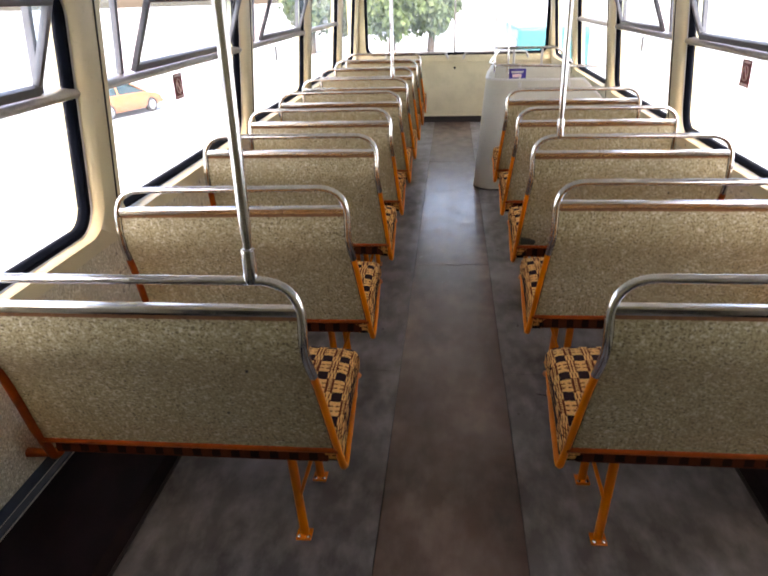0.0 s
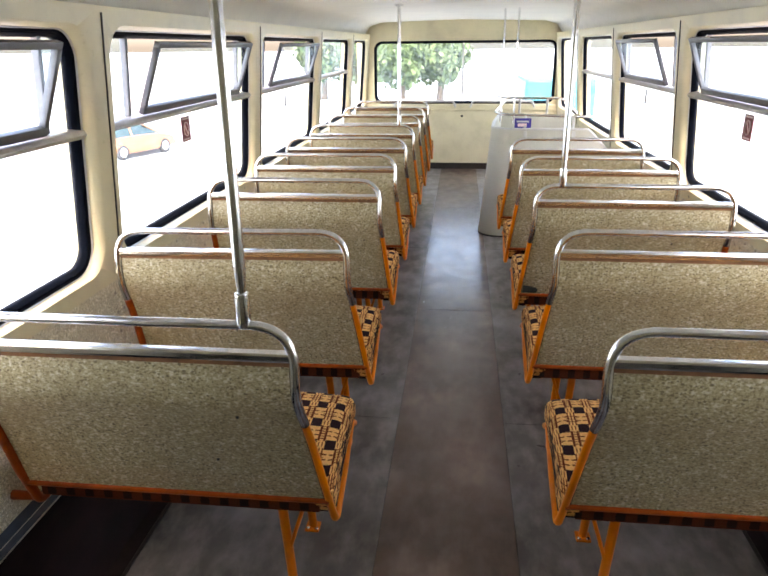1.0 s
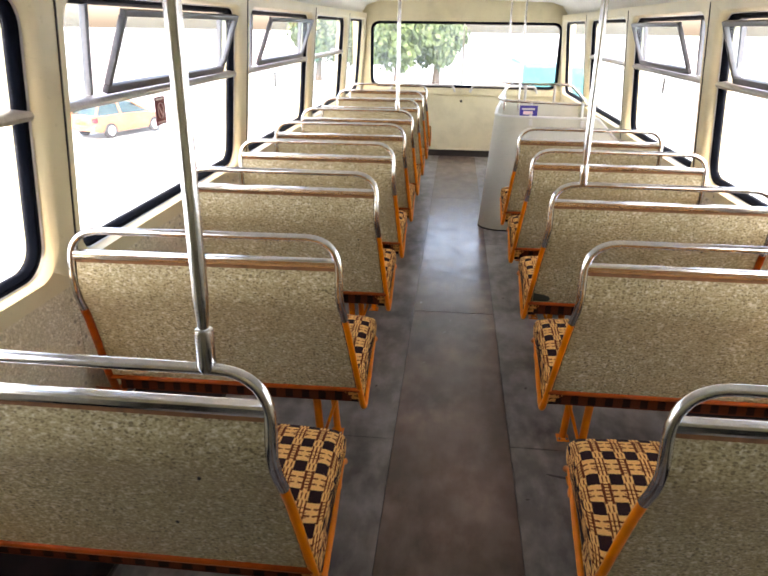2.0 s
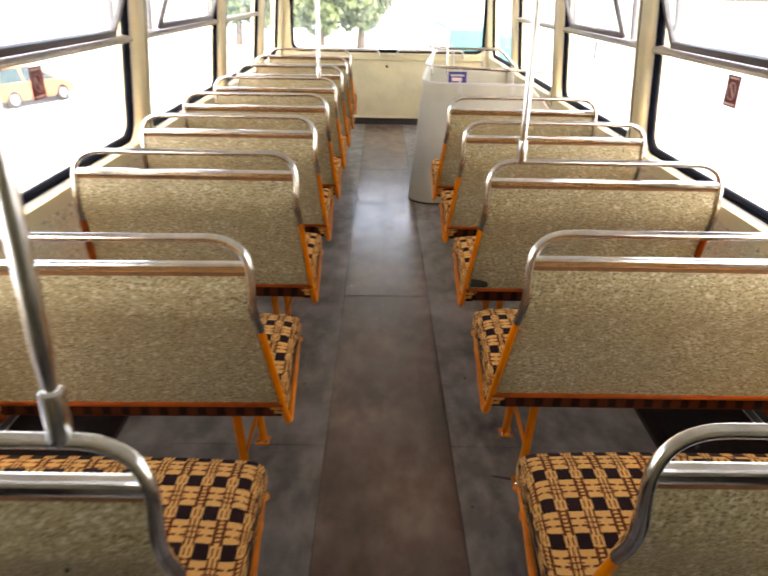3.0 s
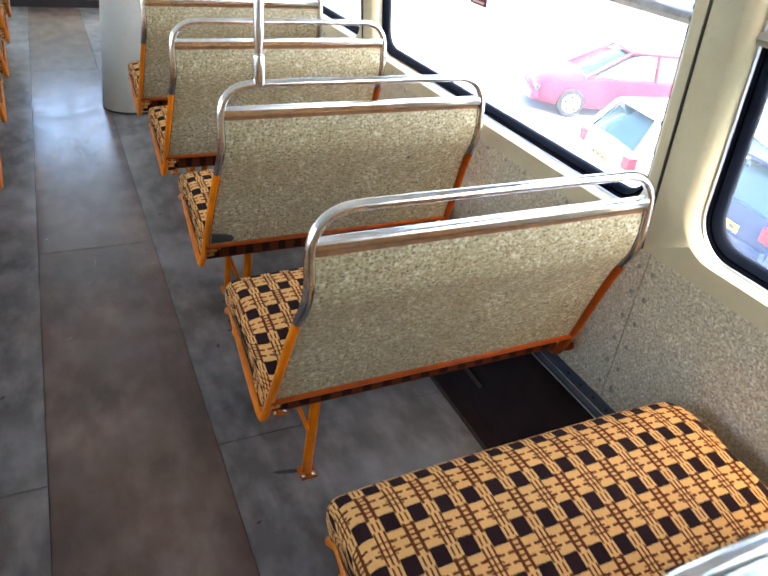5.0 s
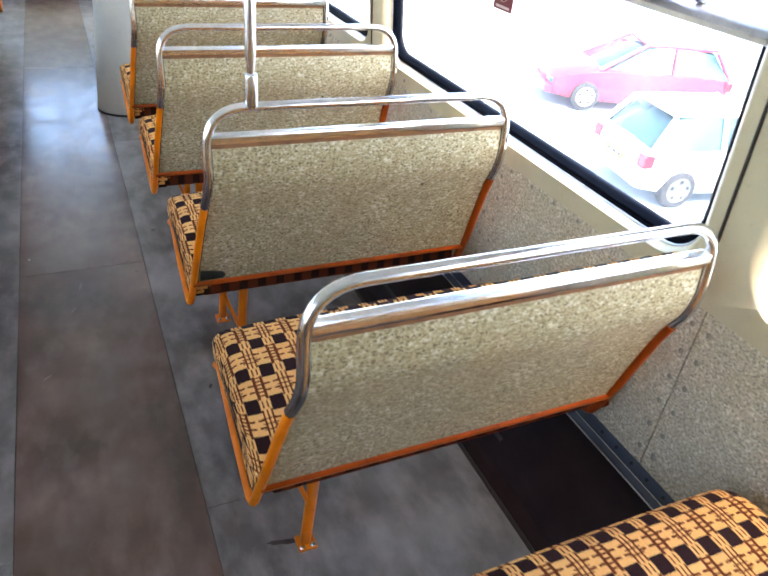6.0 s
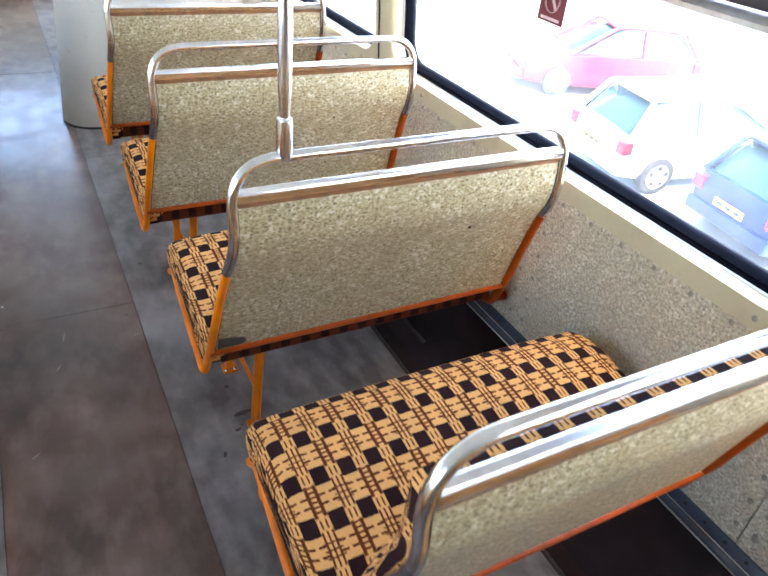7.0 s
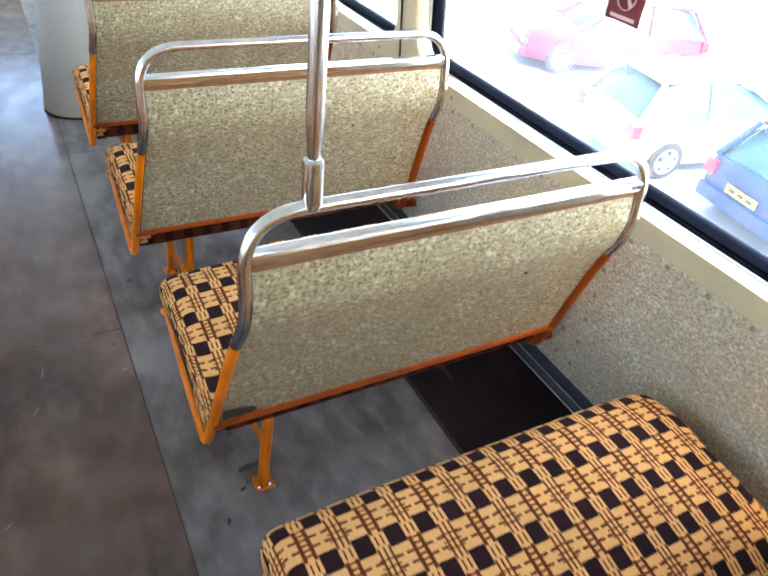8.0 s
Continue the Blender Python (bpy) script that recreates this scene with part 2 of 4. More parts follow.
LINO_MID = lino("brown_lino", (0.033, 0.018, 0.012), (0.128, 0.071, 0.053), (0.215, 0.150, 0.123), 0.34, 1.0, 0.30, 0.5)
LINO_SIDE = lino("grey_lino", (0.042, 0.036, 0.032), (0.118, 0.107, 0.100), (0.260, 0.247, 0.238), 0.32, 0.5)
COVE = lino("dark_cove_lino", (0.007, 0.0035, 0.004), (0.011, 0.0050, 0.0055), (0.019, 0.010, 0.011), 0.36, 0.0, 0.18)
PANE = glass("window_glass", (0.88, 0.97, 1.0), 0.037)
WHITE = painted("white_plastic", (0.50, 0.50, 0.49), 0.4, 0.05, 6)
SIGN_RED = painted("sign_red", (0.20, 0.010, 0.018), 0.4, 0.08, 30)
SIGN_DARK = painted("sign_dark", (0.06, 0.06, 0.065), 0.4, 0.08, 30)
SIGN_BLUE = painted("sign_blue", (0.03, 0.02, 0.22), 0.4, 0.05, 30)
SIGN_PINK = painted("sign_light_red", (0.80, 0.58, 0.58), 0.4, 0.05, 30)
SCREW = painted("dull_screw", (0.33, 0.30, 0.23), 0.45, 0.2, 60)
SPOT = painted("dark_patch_repair", (0.035, 0.042, 0.035), 0.35, 0.2, 30)

# ---------------------------------------------------------------- mesh helpers


def part(name, bm, material, parent=None, label="", smooth=True):
    me = bpy.data.meshes.new(name)
    flags = bm.faces.layers.int.keys()
    bmesh.ops.recalc_face_normals(bm, faces=bm.faces)
    bm.to_mesh(me)
    bm.free()
    me.materials.append(material)
    if smooth and "flat" not in flags:
        me.polygons.foreach_set("use_smooth", [True] * len(me.polygons))
        me.set_sharp_from_angle(angle=radians(38))
    ob = new(name, me)
    if parent is not None:
        ob.parent = parent
    if label:
        tagged(ob, label)
    return ob


def thing(name, label, category, group="", kind="", at=None):
    ob = new(name)
    ob.empty_display_size = 0.1
    if at is not None:
        ob.matrix_world = at
    return tagged(ob, label, category, group, kind)


def add_box(bm, x0, x1, y0, y1, z0, z1, bevel=0.0, m=None):
    sub = bmesh.new()
    bmesh.ops.create_cube(sub, size=1)
    for v in sub.verts:
        v.co = Vector(((x0 + x1) / 2 + v.co.x * (x1 - x0), (y0 + y1) / 2 + v.co.y * (y1 - y0), (z0 + z1) / 2 + v.co.z * (z1 - z0)))
    if bevel:
        bmesh.ops.bevel(sub, geom=sub.edges[:], offset=bevel, segments=2, affect="EDGES", profile=0.6)
    if m is not None:
        bmesh.ops.transform(sub, matrix=m, verts=sub.verts)
    join(bm, sub)
    return bm


def join(bm, sub):
    idx = {}
    for v in sub.verts:
        idx[v] = bm.verts.new(v.co)
    for f in sub.faces:
        bm.faces.new([idx[v] for v in f.verts])
    sub.free()


def box(*a, bevel=0.004, m=None):
    bm = add_box(bmesh.new(), *a, bevel=bevel, m=m)
    bm.faces.layers.int.new("flat")
    return bm


def fillet(points, radii, steps=6, reach=0.49):
    """A polyline with rounded corners."""
    pts = [Vector(p) for p in points]
    out = [pts[0]]
    for i in range(1, len(pts) - 1):
        a, b, c = pts[i - 1], pts[i], pts[i + 1]
        r = radii[i - 1] if isinstance(radii, (list, tuple)) else radii
        u, w = (a - b).normalized(), (c - b).normalized()
        ang = u.angle(w)
        d = min(r / math.tan(ang / 2), (a - b).length * reach, (c - b).length * reach)
        for k in range(steps + 1):
            s = k / steps
            out.append((b + u * d) * (1 - s) ** 2 + b * 2 * s * (1 - s) + (b + w * d) * s ** 2)
    out.append(pts[-1])
    return out


def add_tube(bm, path, r, seg=12, squash=1.0, cap=True):
    path = [Vector(p) for p in path]
    n = len(path)
    radii = r if isinstance(r, (list, tuple)) else [r] * n
    t0 = (path[1] - path[0]).normalized()
    ref = Vector((0, 1, 0)) if abs(t0.y) < 0.8 else Vector((1, 0, 0))
    rings = []
    nrm = t0.cross(ref).normalized()
    for i, p in enumerate(path):
        t = (path[min(i + 1, n - 1)] - path[max(i - 1, 0)]).normalized()
        nrm = (nrm - t * nrm.dot(t)).normalized()
        bi = t.cross(nrm)
        rings.append([bm.verts.new(p + radii[i] * (math.cos(a) * nrm + math.sin(a) * squash * bi)) for a in (2 * math.pi * k / seg for k in range(seg))])
    for a, b in zip(rings, rings[1:]):
        for k in range(seg):
            bm.faces.new((a[k], a[(k + 1) % seg], b[(k + 1) % seg], b[k]))
    if cap:
        bm.faces.new(rings[0])
        bm.faces.new(rings[-1][::-1])
    return bm


def tube(path, r, seg=12, squash=1.0):
    return add_tube(bmesh.new(), path, r, seg, squash)


def lathe(profile, seg=20):
    """Turned about z: a list of (radius, z)."""
    bm = bmesh.new()
    rings = [[bm.verts.new((r * math.cos(2 * math.pi * k / seg), r * math.sin(2 * math.pi * k / seg), z)) for k in range(seg)] for r, z in profile]
    for a, b in zip(rings, rings[1:]):
        for k in range(seg):
            bm.faces.new((a[k], a[(k + 1) % seg], b[(k + 1) % seg], b[k]))
    bm.faces.new(rings[0][::-1])
    bm.faces.new(rings[-1])
    return bm


def moved(bm, m):
    bmesh.ops.transform(bm, matrix=m, verts=bm.verts)
    return bm


def strip(profile, y0, y1, close=False, cap=True):
    """A profile of (x, z) points drawn out along y."""
    bm = bmesh.new()
    a = [bm.verts.new((x, y0, z)) for x, z in profile]
    b = [bm.verts.new((x, y1, z)) for x, z in profile]
    k = len(profile)
    for i in range(k if close else k - 1):
        bm.faces.new((a[i], a[(i + 1) % k], b[(i + 1) % k], b[i]))
    if close and cap:
        bm.faces.new(a[::-1])
        bm.faces.new(b)
    return bm


def smooth_path(pts, n):
    """Catmull-Rom through (a, b) points, n steps a span."""
    out = []
    for i in range(len(pts) - 1):
        p0, p1, p2, p3 = (Vector(pts[max(0, min(len(pts) - 1, i + d))]) for d in (-1, 0, 1, 2))
        for k in range(n):
            t = k / n
            out.append(0.5 * ((2 * p1) + (p2 - p0) * t + (2 * p0 - 5 * p1 + 4 * p2 - p3) * t * t + (3 * p1 - p0 - 3 * p2 + p3) * t ** 3))
    out.append(Vector(pts[-1]))
    return out


# ---------------------------------------------------------------- the double seat
IN, REACH = 0.326, {1: 1.114, -1: 1.086}    # frame tubes, from the middle of the aisle
BACK = [(0.0, 0.905), (-0.008, 0.86), (-0.011, 0.815), (-0.001, 0.765), (0.028, 0.705), (0.055, 0.63), (0.084, 0.535), (0.110, 0.450), (0.130, 0.400)]


def splay(z, wall=0.0):
    """The frame widens towards the cushion: x of its tubes at height z; wall: x of the tube by the wall, or none."""
    t = min(1.0, max(0.0, (0.80 - z) / 0.42))
    return wall + 0.016 * t if wall else IN - 0.042 * t


def sheet(profile, thick, x0, x1, nx=2):
    """A curved board across x that follows a (y, z) profile, thick along y. x0 and x1: functions of z."""
    bm = bmesh.new()
    front = [(y + thick, z) for y, z in profile]
    loop = list(profile) + front[::-1]
    rows = []
    for i in range(nx):
        t = i / (nx - 1)
        rows.append([bm.verts.new((x0(z) * (1 - t) + x1(z) * t, y, z)) for y, z in loop])
    k = len(loop)
    for a, b in zip(rows, rows[1:]):
        for i in range(k):
            bm.faces.new((a[i], a[(i + 1) % k], b[(i + 1) % k], b[i]))
    bm.faces.new(rows[0][::-1])
    bm.faces.new(rows[-1])
    return bm


def upholstery(profile, x0, x1, r=0.03, crown=0.0, anchor=0):
    """A stuffed pad: a closed (y, z) outline drawn across x, with rounded ends, and cloth laid over it."""
    bm = bmesh.new()
    uvl = bm.loops.layers.uv.new("cloth")
    k = len(profile)
    cy, cz = sum(p[0] for p in profile) / k, sum(p[1] for p in profile) / k
    acc = [0.0]
    for i in range(k):
        a, b = profile[i], profile[(i + 1) % k]
        acc.append(acc[-1] + math.hypot(b[0] - a[0], b[1] - a[1]))
    acc = [a - acc[anchor] for a in acc]
    rings = []

    def ring(x, inset, scale, u):
        vs = []
        for y, z in profile:
            if scale is not None:
                yy, zz = cy + (y - cy) * scale, cz + (z - cz) * scale
            else:
                d = math.hypot(y - cy, z - cz)
                f = max(0.1, 1 - inset / max(d, 0.02))
                yy, zz = cy + (y - cy) * f, cz + (z - cz) * f
            mid = 1 - abs(2 * (x - x0) / (x1 - x0) - 1) ** 4
            zz += crown * max(0, mid) * (1 if zz > cz else 0)
            vs.append(bm.verts.new((x, yy, zz)))
        rings.append((vs, u))

    ring(x0, r, 0.35, x0 - r - 0.05)
    for q in range(6):
        a = math.pi / 2 * q / 5
        ring(x0 + r * (1 - math.cos(a)), r * (1 - math.sin(a)), None, x0 + r - (r * math.pi / 2) * (1 - q / 5))
    for q in range(1, 12):
        x = x0 + r + (x1 - x0 - 2 * r) * q / 12
        ring(x, 0, None, x)
    for q in range(5, -1, -1):
        a = math.pi / 2 * q / 5
        ring(x1 - r * (1 - math.cos(a)), r * (1 - math.sin(a)), None, x1 - r + (r * math.pi / 2) * (1 - q / 5))
    ring(x1, r, 0.35, x1 + r + 0.05)
    for (a, ua), (b, ub) in zip(rings, rings[1:]):
        for i in range(k):
            f = bm.faces.new((a[i], a[(i + 1) % k], b[(i + 1) % k], b[i]))
            for lp, (u, w) in zip(f.loops, ((ua, acc[i]), (ua, acc[i + 1]), (ub, acc[i + 1]), (ub, acc[i]))):
                lp[uvl].uv = (u, w)
    bm.faces.new(rings[0][0][::-1])
    bm.faces.new(rings[-1][0])
    return bm


def seat(side, at, label, lean=0.0):
    """A two-place bench: rounded tube frame, laminate back, plaid cushion. side: +1 sits towards +x; lean: how far its back has been bent."""
    s, OUT = side, REACH[side]
    top = thing("double_seat", label, "bus seat", "rows of double seats", at=at)
    X = lambda x: s * x

    def P(name, bm, mat, label="", parent=top):
        if s < 0:
            bmesh.ops.scale(bm, vec=(-1, 1, 1), verts=bm.verts)
            bmesh.ops.reverse_faces(bm, faces=bm.faces)
        for v in bm.verts:
            v.co.y += lean * max(0.0, v.co.z - 0.45) / 0.45
        return part(name, bm, mat, parent, label)

    prof = smooth_path(BACK, 4)
    upper = [p for p in prof if p[1] > 0.712]
    lower = [p for p in prof if p[1] <= 0.727]
    # bright hoop with its uprights
    rise = [p for p in upper if p[1] < 0.84]
    hoop = [(splay(z), y, z) for y, z in rise[::-1]]
    hoop_w = [(splay(z, OUT), y, z) for y, z in rise]
    arc = fillet([(IN, -0.009, 0.85), (IN, 0.0, 0.966), (OUT, 0.0, 0.966), (OUT, -0.009, 0.85)], 0.095, 10, 0.85)
    P("handrail", tube(hoop + arc[1:-1] + hoop_w, 0.0108, 14), CHROME, "polished chrome hoop rail")
    P("lower_rail", box(IN + 0.004, OUT - 0.004, -0.0130, 0.0125, 0.8855, 0.9085, bevel=0.0065), CHROME, "flat chrome cross rail")
    # added sleeves carry the dark reflection low on the chrome uprights
    for wall in (0.0, OUT):
        P("sleeve", tube([(splay(z, wall), y, z) for y, z in prof if 0.716 < z < 0.80], 0.01105, 12), DIM_CHROME, "dulled grey steel sleeve")
    # orange side frames
    for wall in (0.0, OUT):
        f = lambda y, z: (splay(z, wall), y, z)
        bend = fillet([f(*lower[0])] + [f(y, z) for y, z in lower[3:-3:4]] + [f(0.152, 0.350), f(0.30, 0.398), f(0.470, 0.455), f(0.505, 0.43)], [0.03] * (len(lower[3:-3:4])) + [0.035, 0.1, 0.02], 5)
        # tube by the wall and rear cross bar: orange with shade in its colour
        P("side_frame", tube(bend, 0.0128 if wall else 0.0098, 12), SHADED_ORANGE if wall else ORANGE)
    P("cross_bar", tube([(splay(0.443), 0.109, 0.446), (splay(0.443, OUT), 0.109, 0.446)], 0.0075, 8), SHADED_ORANGE)
    P("cross_bar", tube([(splay(0.4), 0.44, 0.405), (splay(0.4, OUT), 0.44, 0.405)], 0.011, 8), ORANGE)
    # laminate board and the pad before it
    board = [(y + 0.0005, z) for y, z in prof if 0.457 < z < 0.889] + [(0.1095, 0.4515)]
    P("back_panel", sheet(board, 0.006, lambda z: splay(z) + 0.0118, lambda z: splay(z, OUT) - 0.0118), LAMINATE, "speckled olive laminate back panel")
    P("edge_trim", sheet([(y - 0.001, z) for y, z in board], 0.006, lambda z: splay(z) + 0.0098, lambda z: splay(z) + 0.0117), RUBBER)
    P("edge_trim", sheet([(y - 0.001, z) for y, z in board], 0.006, lambda z: splay(z, OUT) - 0.0117, lambda z: splay(z, OUT) - 0.0098), RUBBER)
    # covers the pad's plaid under the rail with a brown that paints its shadow
    P("welt", sheet([(-0.0062, 0.886), (-0.0068, 0.875)], 0.006, lambda z: splay(z) + 0.0120, lambda z: splay(z, OUT) - 0.0120), SHADED_WELT, "thin brown cloth welt under the rail")
    outl = [(y + 0.0025, z) for y, z in prof if 0.44 < z < 0.892]
    pad = outl + [(y + 0.055 - 0.012 * abs(i / len(outl) - 0.5), z - 0.002) for i, (y, z) in reversed(list(enumerate(outl)))]
    P("backrest", upholstery(pad, IN + 0.018, OUT - 0.018, 0.012), MOQUETTE, "plaid moquette back pad")
    # cushion on its pan, with the end flap that fills the side frame
    cush = [(0.135, 0.462), (0.129, 0.446), (0.140, 0.434), (0.30, 0.432), (0.46, 0.438), (0.525, 0.442), (0.548, 0.462), (0.548, 0.487), (0.530, 0.505), (0.495, 0.516), (0.44, 0.520), (0.36, 0.516), (0.28, 0.505), (0.20, 0.488), (0.155, 0.475)]
    pad = P("cushion", upholstery(cush, IN - 0.041, OUT + 0.018, 0.036, 0.012, 10), MOQUETTE, "plaid moquette seat cushion in tan and black")
    flap = [(0.136, 0.452), (0.132, 0.42), (0.146, 0.385), (0.162, 0.372), (0.30, 0.416), (0.44, 0.452), (0.49, 0.468), (0.46, 0.486), (0.38, 0.485), (0.28, 0.476), (0.19, 0.464)]
    P("end_flap", upholstery(flap, IN - 0.041, IN + 0.022, 0.018, 0.0, 6), MOQUETTE, parent=pad)
    P("piping", tube(fillet([(IN + 0.02, 0.5445, 0.4580), (OUT - 0.01, 0.5445, 0.4580), (OUT + 0.014, 0.50, 0.462), (OUT + 0.0165, 0.20, 0.452)], 0.04, 5), 0.0055, 8), PIPING, "dark cloth piping", parent=pad)
    # legs by the aisle
    lx = 0.443
    for y0, y1 in ((0.262, 0.272), (0.520, 0.540)):
        leg = P("leg", tube([(lx + 0.024, y0, 0.415), (lx, y1, 0.0)], 0.0140, 12), ORANGE)
        foot = P("foot_plate", box(lx - 0.024, lx + 0.024, y1 - 0.030, y1 + 0.018, 0.0, 0.007, bevel=0.003), ORANGE, parent=leg)
        for dx in (-0.014, 0.014):
            P("bolt", moved(lathe([(0.007, 0.0), (0.007, 0.003), (0.004, 0.006)], 10), pose(lx + dx, y1 - 0.020, 0.007)), CHROME, parent=leg)
    P("brace", tube([(lx + 0.010, 0.266, 0.130), (lx - 0.086, 0.250, 0.430)], 0.0058, 8, 0.9), ORANGE)
    # cushion cloth coloured dark, as it looks in the shade below the back
    P("seat_pan", box(IN - 0.004, OUT - 0.004, 0.136, 0.480, 0.386, 0.4325, bevel=0.006), SHADED_PLAID, "dark red-brown seat pan")
    P("brace", tube([(lx, 0.14, 0.400), (lx, 0.52, 0.418)], 0.011, 8, 0.7), ORANGE)
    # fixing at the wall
    P("wall_bracket", tube([(OUT + 0.012, 0.160, 0.362), (WALL - 0.001, 0.166, 0.356)], [0.0105, 0.014], 10), SHADED_ORANGE)
    return top


def grab_pole(x, y, foot=0.962):
    top = thing("grab_pole", "chrome vertical grab pole rising from a seat rail to the ceiling", "grab pole", "grab poles", at=pose(x, y, foot))
    h = CEIL - foot
    part("ferrule", lathe([(0.0120, -0.004), (0.0150, 0.003), (0.0155, 0.010), (0.0155, 0.066), (0.0146, 0.072), (0.0095, 0.074)], 20), CHROME, top, "chrome socket")
    part("pole", lathe([(0.0090, 0.070), (0.0092, 0.080), (0.0124, 0.122), (0.0127, 0.135), (0.0127, h)], 20), CHROME, top)
    part("flange", lathe([(0.030, h - 0.012), (0.030, h - 0.004), (0.020, h - 0.0005)], 20), CHROME, top)
    return top

# ---------------------------------------------------------------- floor and ceiling
floor = thing("floor", "worn dark lino floor with a brown aisle strip and grey sides", "floor", kind="structure")
AISLE0, AISLE1 = -0.186, 0.262
COVE_X = 0.975                  # foot of the cove from the middle
for a, b in ((Y_BACK, -0.60), (-0.5980, 3.169), (3.171, 5.881), (5.883, Y_FRONT)):
    part("aisle_lino", box(AISLE0 + 0.0011, AISLE1 - 0.0011, a, b, -0.02, 0.0, bevel=0.0016), LINO_MID, floor, "brown aisle lino strip")
for x0, x1 in ((MID - WALL - 0.05, AISLE0 - 0.0011), (AISLE1 + 0.0011, MID + WALL + 0.05)):
    for a, b in ((Y_BACK, 1.901), (1.903, 4.471), (4.473, Y_FRONT)):
        part("side_lino", box(x0, x1, a, b, -0.02, 0.0, bevel=0.0016), LINO_SIDE, floor, "scuffed grey side lino")
part("floor_deck", box(MID - WALL - 0.1, MID + WALL + 0.1, Y_BACK, Y_FRONT, -0.06, -0.004, bevel=0), SEAM, floor)

ceiling = thing("ceiling", "pale painted curved ceiling panels", "ceiling", kind="structure")
CW = WALL + 0.06 - TUMBLE * 0.8
arch = [(MID - CW, 1.60), (MID - CW + 0.01, 1.66), (MID - CW + 0.07, 1.735), (MID - CW + 0.20, 1.775), (MID, 1.80), (MID + CW - 0.20, 1.775), (MID + CW - 0.07, 1.735), (MID + CW - 0.01, 1.66), (MID + CW, 1.60)]
outer = [(x + (0.05 if x > MID else -0.05 if x < MID else 0), z + 0.06) for x, z in arch]
part("ceiling_panel", strip(arch + outer[::-1], Y_BACK, Y_FRONT, True), CEILING_PAINT, ceiling)

# ---------------------------------------------------------------- side walls with their windows
SEGS = 8


def rounded_loop(y0, y1, z0, z1, r):
    pts = []
    for cy, cz, a0 in ((y1 - r, z1 - r, 0), (y0 + r, z1 - r, 90), (y0 + r, z0 + r, 180), (y1 - r, z0 + r, 270)):
        for k in range(SEGS + 1):
            a = radians(a0 + 90 * k / SEGS)
            pts.append((cy + r * math.cos(a), cz + r * math.sin(a)))
    return pts


def loop_band(rings):
    """Joins rings of points, one after another."""
    bm = bmesh.new()
    vs = [[bm.verts.new(p) for p in ring] for ring in rings]
    for a, b in zip(vs, vs[1:]):
        k = len(a)
        for i in range(k):
            j = (i + 1) % k
            if (a[i].co - a[j].co).length < 1e-6:
                if (b[i].co - b[j].co).length > 1e-6:
                    bm.faces.new((a[i], b[j], b[i]))
            else:
                bm.faces.new((a[i], a[j], b[j], b[i]))
    return bm


def outer_rect(y0, y1, z0, z1):
    c = []
    for y, z in ((y1, z1), (y0, z1), (y0, z0), (y1, z0)):
        c += [(y, z)] * (SEGS + 1)
    return c


def hopper(parent, s, y0, y1):
    """An aluminium opening vent, hinged below and tipped inwards, over its transom."""
    xg = s * (WALL + 0.058) + MID
    hop = part("hopper_frame", hopper_frame(y1 - y0), ALU_DARK, parent, "dark aluminium hopper vent, tipped open inwards")
    hop.matrix_basis = Matrix.Translation((xg - s * (0.028 + 0.48 * TUMBLE), (y0 + y1) / 2, 1.280)) @ pose(0, 0, 0, 0, -s * 21, 0)
    g = part("pane", box(-0.002, 0.002, -(y1 - y0) / 2 + 0.02, (y1 - y0) / 2 - 0.02, 0.02, 0.255, bevel=0), PANE, hop, smooth=False)
    g.visible_shadow = False
    return hop


def hopper_frame(w):
    bm = bmesh.new()
    t, d = 0.020, 0.011
    add_box(bm, -d, d, -w / 2, w / 2, 0.0, t + 0.008, 0.003)
    add_box(bm, -d, d, -w / 2, w / 2, 0.272 - t, 0.272, 0.003)
    for y in (-w / 2, w / 2 - t):
        add_box(bm, -d, d, y, y + t, t + 0.0085, 0.2715 - t, 0.003)
    return bm


